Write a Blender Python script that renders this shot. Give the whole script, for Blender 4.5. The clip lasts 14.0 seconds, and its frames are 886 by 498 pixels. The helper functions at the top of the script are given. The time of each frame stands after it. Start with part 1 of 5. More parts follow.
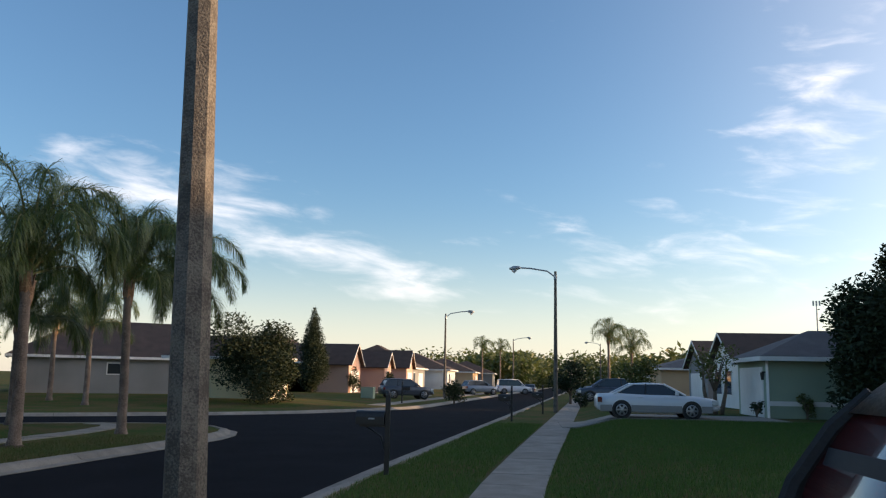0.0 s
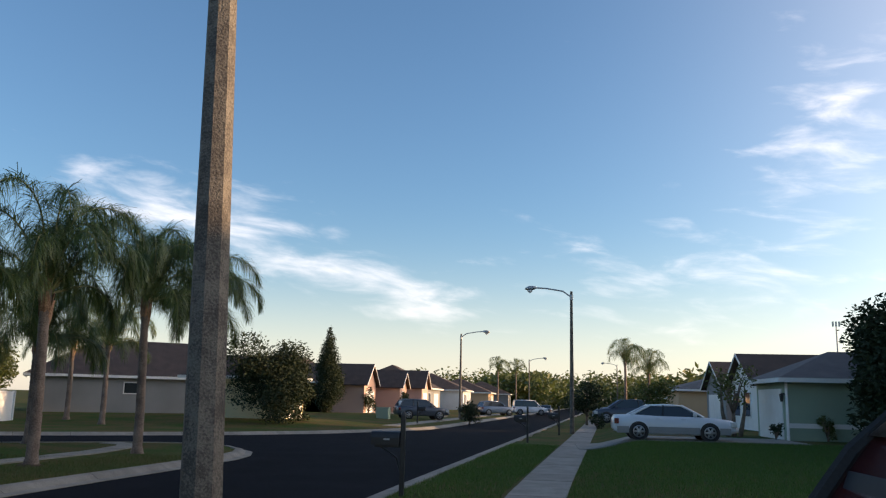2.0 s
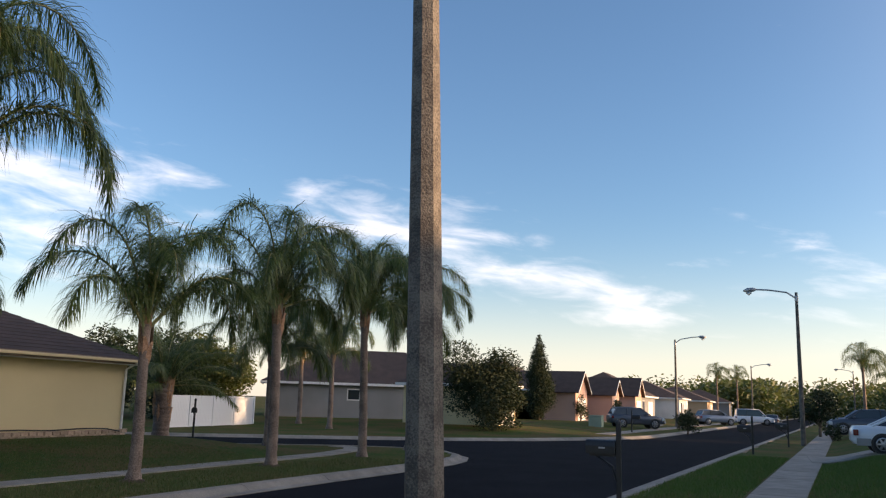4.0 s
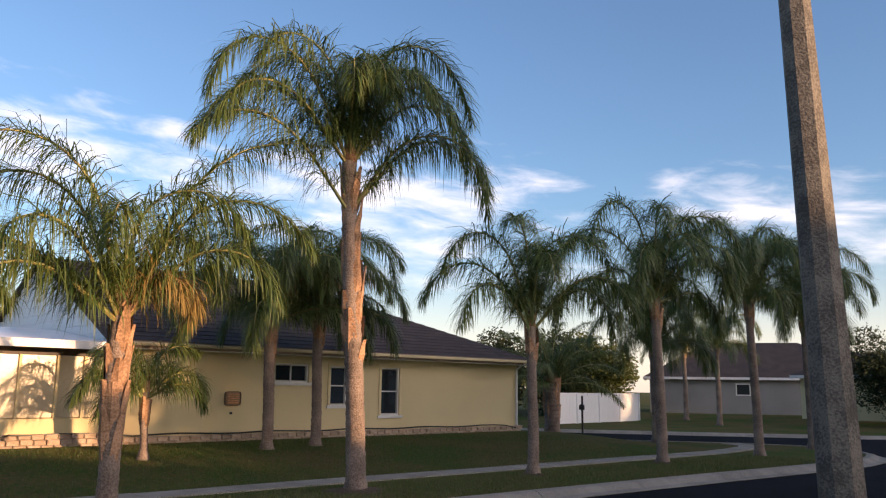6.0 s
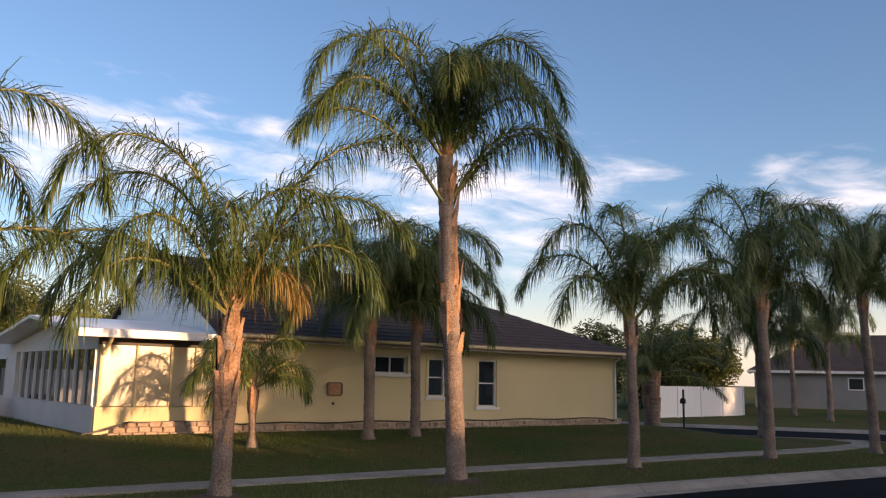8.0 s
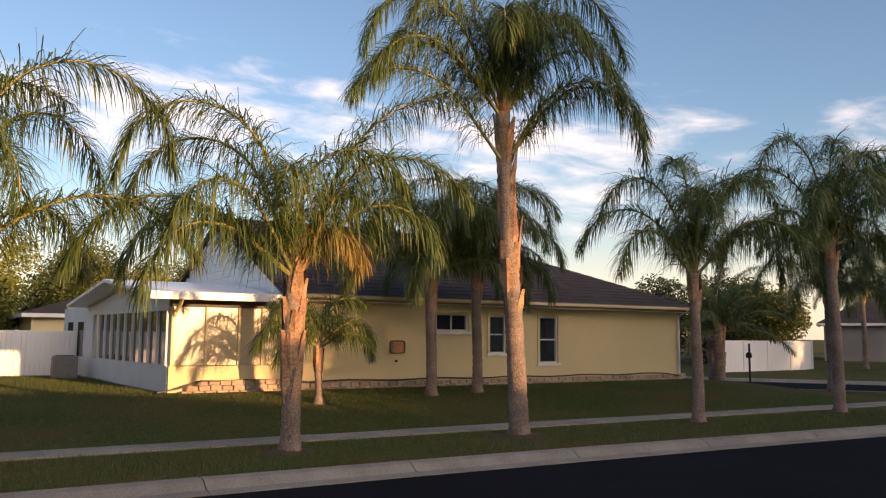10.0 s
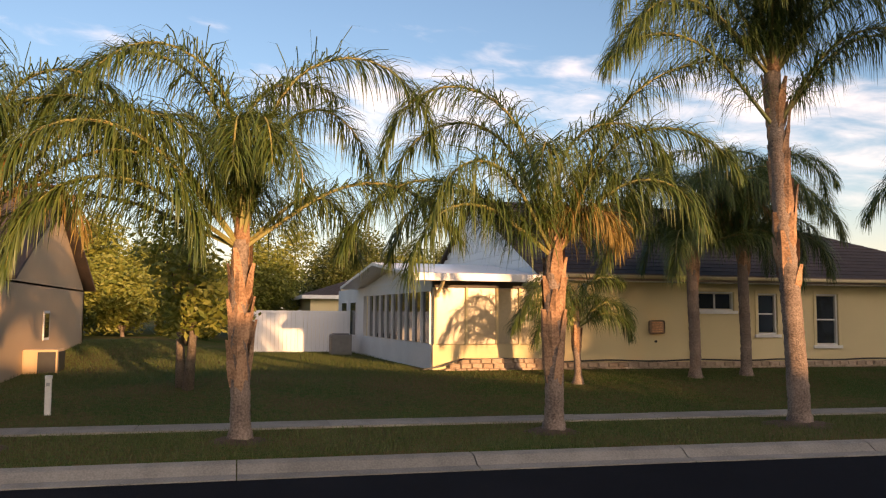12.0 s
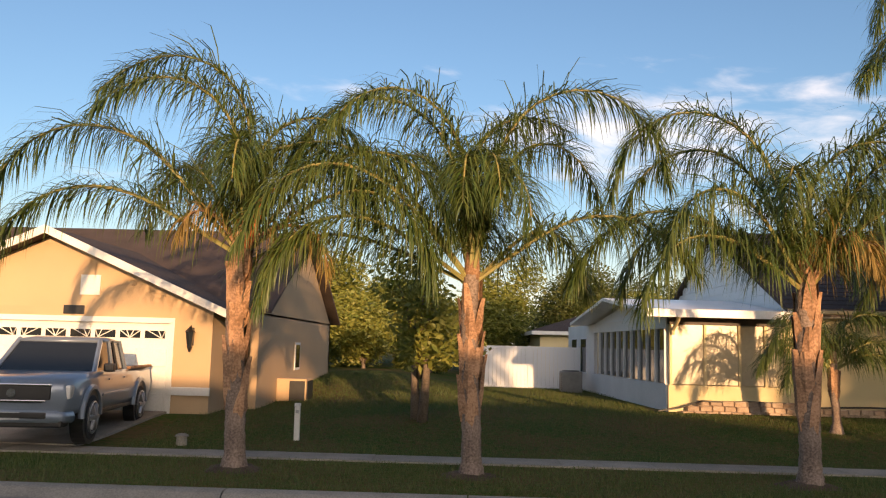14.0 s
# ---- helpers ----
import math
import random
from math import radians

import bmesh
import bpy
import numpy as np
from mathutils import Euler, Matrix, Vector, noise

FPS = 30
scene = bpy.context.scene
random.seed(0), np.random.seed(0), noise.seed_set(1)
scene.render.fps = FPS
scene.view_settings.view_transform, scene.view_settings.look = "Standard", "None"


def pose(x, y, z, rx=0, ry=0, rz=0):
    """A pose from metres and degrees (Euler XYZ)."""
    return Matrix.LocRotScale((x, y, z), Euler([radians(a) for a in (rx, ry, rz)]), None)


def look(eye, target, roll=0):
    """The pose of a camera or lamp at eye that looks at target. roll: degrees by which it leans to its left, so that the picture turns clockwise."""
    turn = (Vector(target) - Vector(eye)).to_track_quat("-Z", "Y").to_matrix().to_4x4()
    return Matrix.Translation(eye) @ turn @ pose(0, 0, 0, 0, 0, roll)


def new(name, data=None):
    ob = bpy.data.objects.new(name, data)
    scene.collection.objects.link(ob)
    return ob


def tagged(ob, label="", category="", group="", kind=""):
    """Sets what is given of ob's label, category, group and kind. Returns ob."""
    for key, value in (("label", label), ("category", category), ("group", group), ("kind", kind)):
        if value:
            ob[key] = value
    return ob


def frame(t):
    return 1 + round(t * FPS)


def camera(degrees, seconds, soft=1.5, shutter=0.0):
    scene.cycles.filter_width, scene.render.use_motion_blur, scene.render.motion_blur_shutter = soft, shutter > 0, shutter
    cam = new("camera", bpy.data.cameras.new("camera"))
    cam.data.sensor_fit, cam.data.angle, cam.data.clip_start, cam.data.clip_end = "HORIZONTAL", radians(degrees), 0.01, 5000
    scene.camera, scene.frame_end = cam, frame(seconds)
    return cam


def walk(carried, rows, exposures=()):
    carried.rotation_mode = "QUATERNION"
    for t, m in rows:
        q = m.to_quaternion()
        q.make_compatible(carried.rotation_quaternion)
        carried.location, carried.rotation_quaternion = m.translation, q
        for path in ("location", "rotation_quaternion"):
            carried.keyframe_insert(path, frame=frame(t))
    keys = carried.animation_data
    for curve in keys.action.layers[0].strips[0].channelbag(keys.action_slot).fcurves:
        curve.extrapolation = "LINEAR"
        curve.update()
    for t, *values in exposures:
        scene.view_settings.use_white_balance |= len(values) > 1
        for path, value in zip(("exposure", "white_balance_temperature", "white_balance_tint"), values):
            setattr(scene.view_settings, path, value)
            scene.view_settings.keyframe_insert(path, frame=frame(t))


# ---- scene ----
cam = camera(56.86, 14.0, soft=1.2)
# seconds, x, y, z, yaw, pitch, roll
PATH = [
    (0.0, 0.12, 0.115, 1.848, 5.96, 9.0, -1.08),
    (0.5, 0.112, 0.115, 1.844, 5.98, 8.55, -1.38),
    (1.0, 0.117, 0.104, 1.844, 6.28, 9.43, -1.49),
    (1.5, 0.118, 0.104, 1.849, 6.42, 10.06, -1.35),
    (2.0, 0.122, 0.104, 1.849, 7.09, 10.37, -1.29),
    (2.2, 0.122, 0.104, 1.849, 7.52, 10.53, -1.3),
    (4.3, 0.097, 0.092, 1.845, 26.1, 10.4, -1.6),
    (4.5, 0.096, 0.092, 1.844, 29.38, 10.25, -1.47),
    (5.0, 0.069, 0.102, 1.843, 36.9, 9.41, -0.51),
    (5.5, 0.063, 0.086, 1.848, 43.57, 9.47, -0.37),
    (6.0, 0.059, 0.068, 1.853, 47.43, 9.73, -0.76),
    (6.5, 0.05, 0.03, 1.856, 49.33, 9.92, -0.86),
    (7.0, 0.073, 0.006, 1.857, 50.86, 10.03, -1.06),
    (7.5, 0.07, -0.022, 1.858, 52.61, 9.7, -1.2),
    (7.7, 0.071, -0.024, 1.858, 53.3, 9.5, -1.2),
    (9.8, 0.098, -0.043, 1.852, 57.1, 6.0, -0.55),
    (10.0, 0.098, -0.044, 1.852, 58.18, 6.08, -0.48),
    (10.5, 0.067, -0.064, 1.847, 62.74, 5.79, -0.33),
    (11.0, 0.046, -0.068, 1.844, 67.49, 4.45, 0.14),
    (11.5, -0.011, -0.099, 1.843, 72.41, 3.83, 0.44),
    (12.0, -0.132, -0.133, 1.841, 75.46, 4.55, -0.44),
    (12.5, -0.248, -0.158, 1.837, 77.27, 5.43, -1.62),
    (13.0, -0.273, -0.14, 1.837, 80.42, 6.0, -1.7),
    (13.5, -0.279, -0.115, 1.839, 85.47, 6.14, -1.22),
    (14.0, -0.33, -0.108, 1.84, 91.51, 6.8, -1.47),
]
EXPOSURES = [(0.0, 0.85, 6450, 12), (2.2, 0.85, 6450, 13), (5.0, 1.05, 6700, 19), (7.7, 0.85, 6850, 23), (11.0, 0.98, 8000, 23), (13.0, 0.88, 8000, 22), (13.5, 0.85, 7800, 21), (14.0, 0.75, 7200, 17)]
walk(cam, [(t, pose(x, y, z, 90 + pitch, 0, yaw) @ pose(0, 0, 0, 0, 0, -roll)) for t, x, y, z, yaw, pitch, roll in PATH], EXPOSURES)

# ---- world and sun ----
SUN_EL, SUN_AZ = radians(7.5), radians(76)      # azimuth clockwise from +y
world = bpy.data.worlds.new("sky")
scene.world = world
world.use_nodes = True
wn, wl = world.node_tree.nodes, world.node_tree.links
wn.clear()
sky = wn.new("ShaderNodeTexSky")
sky.sky_type, sky.sun_disc = "NISHITA", False
sky.sun_elevation, sky.sun_rotation = SUN_EL, SUN_AZ
sky.air_density, sky.dust_density, sky.ozone_density = 1.0, 0.7, 3.0
coord = wn.new("ShaderNodeTexCoord")
split = wn.new("ShaderNodeSeparateXYZ")
wl.new(coord.outputs["Generated"], split.inputs[0])


def sky_math(op, *args):
    nd = wn.new("ShaderNodeMath")
    nd.operation = op
    for k, v in enumerate(args):
        if isinstance(v, (int, float)):
            nd.inputs[k].default_value = v
        else:
            wl.new(v, nd.inputs[k])
    return nd.outputs[0]


# bearing (to the left of +y) and height of each direction, in degrees
bearing = sky_math("MULTIPLY", sky_math("ARCTAN2", sky_math("MULTIPLY", split.outputs[0], -1.0), split.outputs[1]), 57.296)
height = sky_math("MULTIPLY", sky_math("ARCSINE", split.outputs[2]), 57.296)
# cloud banks: bearing, height, half width, half depth, slope, amount
BANKS = [(76, 14.6, 15, 3.8, 0.00, 0.50), (52, 13.6, 15, 3.4, 0.06, 0.50), (54, 9.6, 24, 3.0, 0.05, 0.36), (24, 11.8, 10, 2.8, 0.20, 0.46), (12, 7.6, 10, 2.2, 0.18, 0.47),
         (100, 17.4, 8, 1.0, 0.0, 0.30), (-19, 16.0, 6, 9.0, -0.5, 0.34), (-10, 8.0, 16, 5.0, 0.0, 0.30), (100, 11.0, 16, 3.5, 0.0, 0.30), (-80, 12.0, 45, 9.0, 0.0, 0.40), (180, 14.0, 40, 8.0, 0.0, 0.40)]
banks = None
for b0, h0, wide, deep, slope, amount in BANKS:
    du = sky_math("SUBTRACT", bearing, b0)
    dv = sky_math("SUBTRACT", sky_math("SUBTRACT", height, h0), sky_math("MULTIPLY", du, slope))
    u, v = sky_math("DIVIDE", du, wide), sky_math("DIVIDE", dv, deep)
    lump = sky_math("MULTIPLY", sky_math("EXPONENT", sky_math("MULTIPLY", sky_math("ADD", sky_math("MULTIPLY", u, u), sky_math("MULTIPLY", v, v)), -0.8)), amount)
    banks = lump if banks is None else sky_math("MAXIMUM", banks, lump)
place = wn.new("ShaderNodeCombineXYZ")
wl.new(sky_math("MULTIPLY", bearing, 0.085), place.inputs[0])
wl.new(sky_math("ADD", sky_math("MULTIPLY", height, 0.30), sky_math("MULTIPLY", bearing, -0.03)), place.inputs[1])
puffs = wn.new("ShaderNodeTexNoise")
puffs.inputs["Scale"].default_value, puffs.inputs["Detail"].default_value = 2.1, 10.0
puffs.inputs["Roughness"].default_value, puffs.inputs["Distortion"].default_value = 0.56, 0.35
wl.new(place.outputs[0], puffs.inputs[0])
cover = wn.new("ShaderNodeMapRange")
cover.interpolation_type = "SMOOTHSTEP"
cover.inputs[1].default_value, cover.inputs[2].default_value, cover.inputs[4].default_value = 0.70, 1.24, 0.80
wl.new(sky_math("ADD", puffs.outputs["Fac"], banks), cover.inputs[0])
clouded = wn.new("ShaderNodeMix")
clouded.data_type = "RGBA"
clouded.inputs[7].default_value = (5.6, 5.3, 5.2, 1)
wl.new(cover.outputs[0], clouded.inputs[0])
wl.new(sky.outputs[0], clouded.inputs[6])
shade = wn.new("ShaderNodeBackground")
shade.inputs["Strength"].default_value = 0.15
# the bright aureole of the low sun
facing = wn.new("ShaderNodeVectorMath")
facing.operation = "DOT_PRODUCT"
facing.inputs[1].default_value = (math.sin(SUN_AZ) * math.cos(SUN_EL), math.cos(SUN_AZ) * math.cos(SUN_EL), math.sin(SUN_EL))
wl.new(coord.outputs["Generated"], facing.inputs[0])
glow = wn.new("ShaderNodeVectorMath")
glow.operation = "SCALE"
glow.inputs[0].default_value = (10.5, 8.2, 5.6)
wl.new(sky_math("POWER", sky_math("MAXIMUM", facing.outputs["Value"], 0.0), 4.5), glow.inputs["Scale"])
lit_sky = wn.new("ShaderNodeVectorMath")
lit_sky.operation = "ADD"
haze = wn.new("ShaderNodeMix")
haze.data_type = "RGBA"
haze.inputs[7].default_value = (5.3, 4.7, 4.0, 1)
low_sky = sky_math("DIVIDE", height, 6.0)
wl.new(sky_math("MULTIPLY", sky_math("EXPONENT", sky_math("MULTIPLY", sky_math("MULTIPLY", low_sky, low_sky), -1.0)), 0.5), haze.inputs[0])
wl.new(clouded.outputs[2], haze.inputs[6])
wl.new(haze.outputs[2], lit_sky.inputs[0])
wl.new(glow.outputs[0], lit_sky.inputs[1])
wl.new(lit_sky.outputs[0], shade.inputs[0])
wout = wn.new("ShaderNodeOutputWorld")
wl.new(shade.outputs[0], wout.inputs[0])

sun = new("sun", bpy.data.lights.new("sun", "SUN"))
sun.data.energy, sun.data.angle, sun.data.color = 4.0, radians(0.6), (1.0, 0.64, 0.34)
sun_dir = Vector((math.sin(SUN_AZ) * math.cos(SUN_EL), math.cos(SUN_AZ) * math.cos(SUN_EL), math.sin(SUN_EL)))
sun.matrix_world = look(sun_dir * 60, (0, 0, 0))


# ---- materials ----
def material(name, colour, rough=0.8, second=None, scale=6.0, fine=60.0, bump=0.2, metal=0.0, vary=0.0, spread=0.5, coat=0.0, spec=0.5):
    """Base colour mixed with a second one by coarse and fine noise, with relief."""
    m = bpy.data.materials.new(name)
    m.use_nodes = True
    n, l = m.node_tree.nodes, m.node_tree.links
    b = n["Principled BSDF"]
    b.inputs["Roughness"].default_value, b.inputs["Metallic"].default_value = rough, metal
    b.inputs["Coat Weight"].default_value, b.inputs["Specular IOR Level"].default_value = coat, spec
    second = second or tuple(c * 0.72 for c in colour)
    tc = n.new("ShaderNodeTexCoord")
    big, small = n.new("ShaderNodeTexNoise"), n.new("ShaderNodeTexNoise")
    big.inputs["Scale"].default_value, big.inputs["Detail"].default_value = scale, 5
    small.inputs["Scale"].default_value, small.inputs["Detail"].default_value = fine, 3
    for t in (big, small):
        l.new(tc.outputs["Object"], t.inputs[0])
    add = n.new("ShaderNodeMath")
    add.operation = "ADD"
    l.new(big.outputs["Fac"], add.inputs[0])
    l.new(small.outputs["Fac"], add.inputs[1])
    ramp = n.new("ShaderNodeMapRange")
    ramp.inputs[1].default_value, ramp.inputs[2].default_value = 1 - spread / 2, 1 + spread / 2
    l.new(add.outputs[0], ramp.inputs[0])
    mix = n.new("ShaderNodeMix")
    mix.data_type = "RGBA"
    mix.inputs[6].default_value, mix.inputs[7].default_value = (*colour, 1), (*second, 1)
    l.new(ramp.outputs[0], mix.inputs[0])
    out = mix.outputs[2]
    if vary:
        info, hsv, rng = n.new("ShaderNodeObjectInfo"), n.new("ShaderNodeHueSaturation"), n.new("ShaderNodeMapRange")
        rng.inputs[3].default_value, rng.inputs[4].default_value = 1 - vary, 1 + vary
        l.new(info.outputs["Random"], rng.inputs[0])
        l.new(rng.outputs[0], hsv.inputs["Value"])
        l.new(out, hsv.inputs["Color"])
        out = hsv.outputs[0]
    l.new(out, b.inputs["Base Color"])
    if bump:
        bp = n.new("ShaderNodeBump")
        bp.inputs["Strength"].default_value, bp.inputs["Distance"].default_value = bump, 0.02
        l.new(small.outputs["Fac"], bp.inputs["Height"])
        l.new(bp.outputs[0], b.inputs["Normal"])
    return m


def leafy(name, colour, second, rough=0.55, through_light=0.35, spread=0.25):
    """Leaf material: varies leaf by leaf and lets some light through."""
    m = bpy.data.materials.new(name)
    m.use_nodes = True
    n, l = m.node_tree.nodes, m.node_tree.links
    b = n["Principled BSDF"]
    b.inputs["Roughness"].default_value = rough
    geo, mix = n.new("ShaderNodeNewGeometry"), n.new("ShaderNodeMix")
    mix.data_type = "RGBA"
    mix.inputs[6].default_value, mix.inputs[7].default_value = (*colour, 1), (*second, 1)
    l.new(geo.outputs["Random Per Island"], mix.inputs[0])
    l.new(mix.outputs[2], b.inputs["Base Color"])
    tr, ms = n.new("ShaderNodeBsdfTranslucent"), n.new("ShaderNodeMixShader")
    l.new(mix.outputs[2], tr.inputs[0])
    ms.inputs[0].default_value = through_light
    l.new(b.outputs[0], ms.inputs[1])
    l.new(tr.outputs[0], ms.inputs[2])
    l.new(ms.outputs[0], n["Material Output"].inputs[0])
    return m


def glass(name, colour=(0.02, 0.025, 0.03), rough=0.05):
    m = bpy.data.materials.new(name)
    m.use_nodes = True
    b = m.node_tree.nodes["Principled BSDF"]
    b.inputs["Base Color"].default_value = (*colour, 1)
    b.inputs["Roughness"].default_value = rough
    b.inputs["Specular IOR Level"].default_value = 0.8
    return m


GRASS = material("lawn", (0.045, 0.08, 0.016), 0.95, (0.115, 0.084, 0.036), 0.38, 9, 1.0, spread=0.28, spec=0.05)
MULCH = material("brown_mulch", (0.10, 0.065, 0.04), 0.95, (0.05, 0.032, 0.02), 6, 40, 1.0)
BLADE_GREEN = leafy("green_grass_blade", (0.045, 0.11, 0.012), (0.095, 0.165, 0.03), 0.6, 0.3)
BLADE = leafy("grass_blade", (0.05, 0.095, 0.014), (0.125, 0.125, 0.042), 0.6, 0.3)
ASPHALT = material("asphalt", (0.010, 0.011, 0.014), 0.95, (0.016, 0.017, 0.021), 0.6, 90, 0.5, spread=0.5, spec=0.04)
CONCRETE = material("pale_concrete", (0.32, 0.295, 0.255), 0.9, (0.20, 0.185, 0.16), 1.8, 40, 0.3, vary=0.08, spec=0.25)
POLE = material("aggregate_concrete", (0.17, 0.15, 0.122), 0.75, (0.07, 0.06, 0.05), 5, 55, 0.5, spread=0.3)
STUCCO_Y = material("cream_yellow_stucco", (0.74, 0.62, 0.36), 0.9, (0.66, 0.55, 0.32), 0.5, 70, 0.35)
STUCCO_TAN = material("tan_stucco", (0.54, 0.385, 0.235), 0.9, (0.47, 0.335, 0.205), 0.5, 70, 0.35)
# pale stucco darkened to grey: shade on the side-street house is in the colour
STUCCO_GREY = material("shade_greyed_stucco", (0.26, 0.26, 0.26), 0.9, (0.21, 0.21, 0.21), 0.5, 60, 0.3)
STUCCO_GREEN = material("sage_green_stucco", (0.30, 0.38, 0.28), 0.9, (0.26, 0.33, 0.25), 0.6, 60, 0.3)
STUCCO_PINK = material("salmon_stucco", (0.60, 0.38, 0.29), 0.9, (0.52, 0.33, 0.26), 0.6, 60, 0.3)
WHITE = material("white_paint", (0.78, 0.77, 0.74), 0.6, (0.68, 0.67, 0.64), 1.2, 30, 0.08)
VINYL = material("white_vinyl", (0.76, 0.78, 0.80), 0.45, (0.70, 0.72, 0.74), 0.8, 20, 0.05)
SHINGLE = material("brown_shingle", (0.085, 0.058, 0.048), 0.95, (0.045, 0.032, 0.028), 1.5, 45, 0.8, spread=0.6)
SHINGLE_GREY = material("grey_shingle", (0.13, 0.13, 0.135), 0.95, (0.085, 0.085, 0.09), 1.5, 45, 0.8, spread=0.6)
BLOCK = material("split_face_block", (0.52, 0.40, 0.30), 0.95, (0.36, 0.27, 0.20), 5, 60, 0.8, vary=0.18)
ALU = material("white_aluminium", (0.80, 0.80, 0.80), 0.35, (0.72, 0.72, 0.72), 1, 20, 0.03)
GLASS = glass("dark_window_glass")
TINT = material("tinted_rear_glass", (0.012, 0.014, 0.02), 0.5, (0.016, 0.018, 0.024), 3, 30, 0.0, spec=0.12)
PORCH_PANEL = material("porch_vinyl_panel", (0.60, 0.50, 0.33), 0.25, (0.52, 0.44, 0.30), 0.8, 12, 0.05)
BLACK = material("black_painted_metal", (0.012, 0.012, 0.013), 0.4, (0.02, 0.02, 0.02), 8, 80, 0.1)
RUBBER = material("black_rubber", (0.015, 0.015, 0.016), 0.8, (0.025, 0.025, 0.025), 8, 60, 0.2)
CHROME = material("chrome", (0.75, 0.75, 0.76), 0.15, (0.65, 0.65, 0.66), 4, 40, 0.0, metal=1.0)
ALLOY = material("alloy_wheel", (0.42, 0.43, 0.45), 0.35, (0.35, 0.36, 0.38), 6, 40, 0.0, metal=0.8)
GALV = material("galvanised_metal", (0.45, 0.46, 0.47), 0.5, (0.36, 0.37, 0.38), 4, 50, 0.1, metal=0.6)
BARK = material("palm_bark", (0.31, 0.235, 0.19), 0.95, (0.10, 0.073, 0.058), 2.2, 34, 1.0, spread=0.5)
BOOT = material("dry_palm_boot", (0.46, 0.27, 0.16), 0.85, (0.22, 0.12, 0.065), 4, 30, 0.8, spread=0.35)
RACHIS = material("frond_stem", (0.22, 0.24, 0.08), 0.6, (0.30, 0.24, 0.09), 3, 20, 0.1)
FROND = leafy("palm_leaflet", (0.05, 0.095, 0.02), (0.135, 0.165, 0.04), 0.42, 0.3)
FROND_DRY = leafy("dry_palm_leaflet", (0.36, 0.24, 0.07), (0.24, 0.17, 0.05), 0.7, 0.3)
SPATHE = material("orange_spathe", (0.62, 0.20, 0.06), 0.6, (0.42, 0.12, 0.04), 3, 20, 0.2)
LEAF = leafy("tree_leaf", (0.06, 0.09, 0.02), (0.13, 0.145, 0.04))
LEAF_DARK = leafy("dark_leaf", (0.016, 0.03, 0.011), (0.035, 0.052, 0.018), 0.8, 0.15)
# lit copy of the tree leaf: warm sunlight is put into its colour
LEAF_LIT = leafy("sunlit_leaf", (0.15, 0.19, 0.035), (0.30, 0.30, 0.07))
WOODBARK = material("tree_bark", (0.22, 0.17, 0.13), 0.95, (0.10, 0.08, 0.06), 3, 30, 0.8)
SILVER = material("silver_blue_paint", (0.22, 0.265, 0.33), 0.28, (0.20, 0.245, 0.31), 2, 200, 0.0, metal=0.3, coat=0.6)
CARWHITE = material("white_car_paint", (0.72, 0.73, 0.75), 0.3, (0.70, 0.71, 0.73), 2, 100, 0.0, coat=0.6)
CARGREY = material("grey_lower_paint", (0.30, 0.30, 0.30), 0.35, (0.27, 0.27, 0.27), 2, 100, 0.0, coat=0.4)
CARDARK = material("dark_blue_grey_paint", (0.055, 0.065, 0.085), 0.3, (0.05, 0.06, 0.08), 2, 100, 0.0, coat=0.6)
RED = material("dark_red_lens", (0.16, 0.012, 0.012), 0.15, (0.12, 0.01, 0.01), 4, 60, 0.0, coat=0.8)
LENS = material("clear_lamp_lens", (0.70, 0.70, 0.68), 0.12, (0.55, 0.55, 0.53), 6, 40, 0.0, coat=0.5)
# pale streaked colour standing in for sky reflected on the red roof
SKY_SHEEN = material("sky_sheen_paint", (0.74, 0.74, 0.76), 0.18, (0.50, 0.48, 0.49), 14, 70, 0.25, coat=0.9, spread=0.4)


# ---- mesh helpers ----
def mesh_from(name, bm):
    me = bpy.data.meshes.new(name)
    bm.to_mesh(me)
    bm.free()
    return me


def part(name, bm, mat, parent=None, label="", smooth=False):
    me = mesh_from(name, bm) if isinstance(bm, bmesh.types.BMesh) else bm
    if mat and not me.materials:
        me.materials.append(mat)
    if smooth:
        me.polygons.foreach_set("use_smooth", [True] * len(me.polygons))
    ob = new(name, me)
    if parent:
        ob.parent = parent
    if label:
        ob["label"] = label
    return ob


def thing(name, m, label, category, group="", kind=""):
    ob = new(name)
    ob.matrix_world = m
    ob.empty_display_size = 0.2
    return tagged(ob, label, category, group, kind)


def box(bm, x0, y0, z0, x1, y1, z1, bevel=0.0):
    r = bmesh.ops.create_cube(bm, size=1.0, matrix=Matrix.Translation(((x0 + x1) / 2, (y0 + y1) / 2, (z0 + z1) / 2)) @ Matrix.Diagonal((x1 - x0, y1 - y0, z1 - z0, 1)))
    if bevel:
        edges = list({e for v in r["verts"] for e in v.link_edges})
        bmesh.ops.bevel(bm, geom=edges, offset=bevel, segments=2, affect="EDGES", profile=0.6)
    return bm


def boxes(*dims, bevel=0.0):
    bm = bmesh.new()
    for d in dims:
        box(bm, *d, bevel=bevel)
    return bm


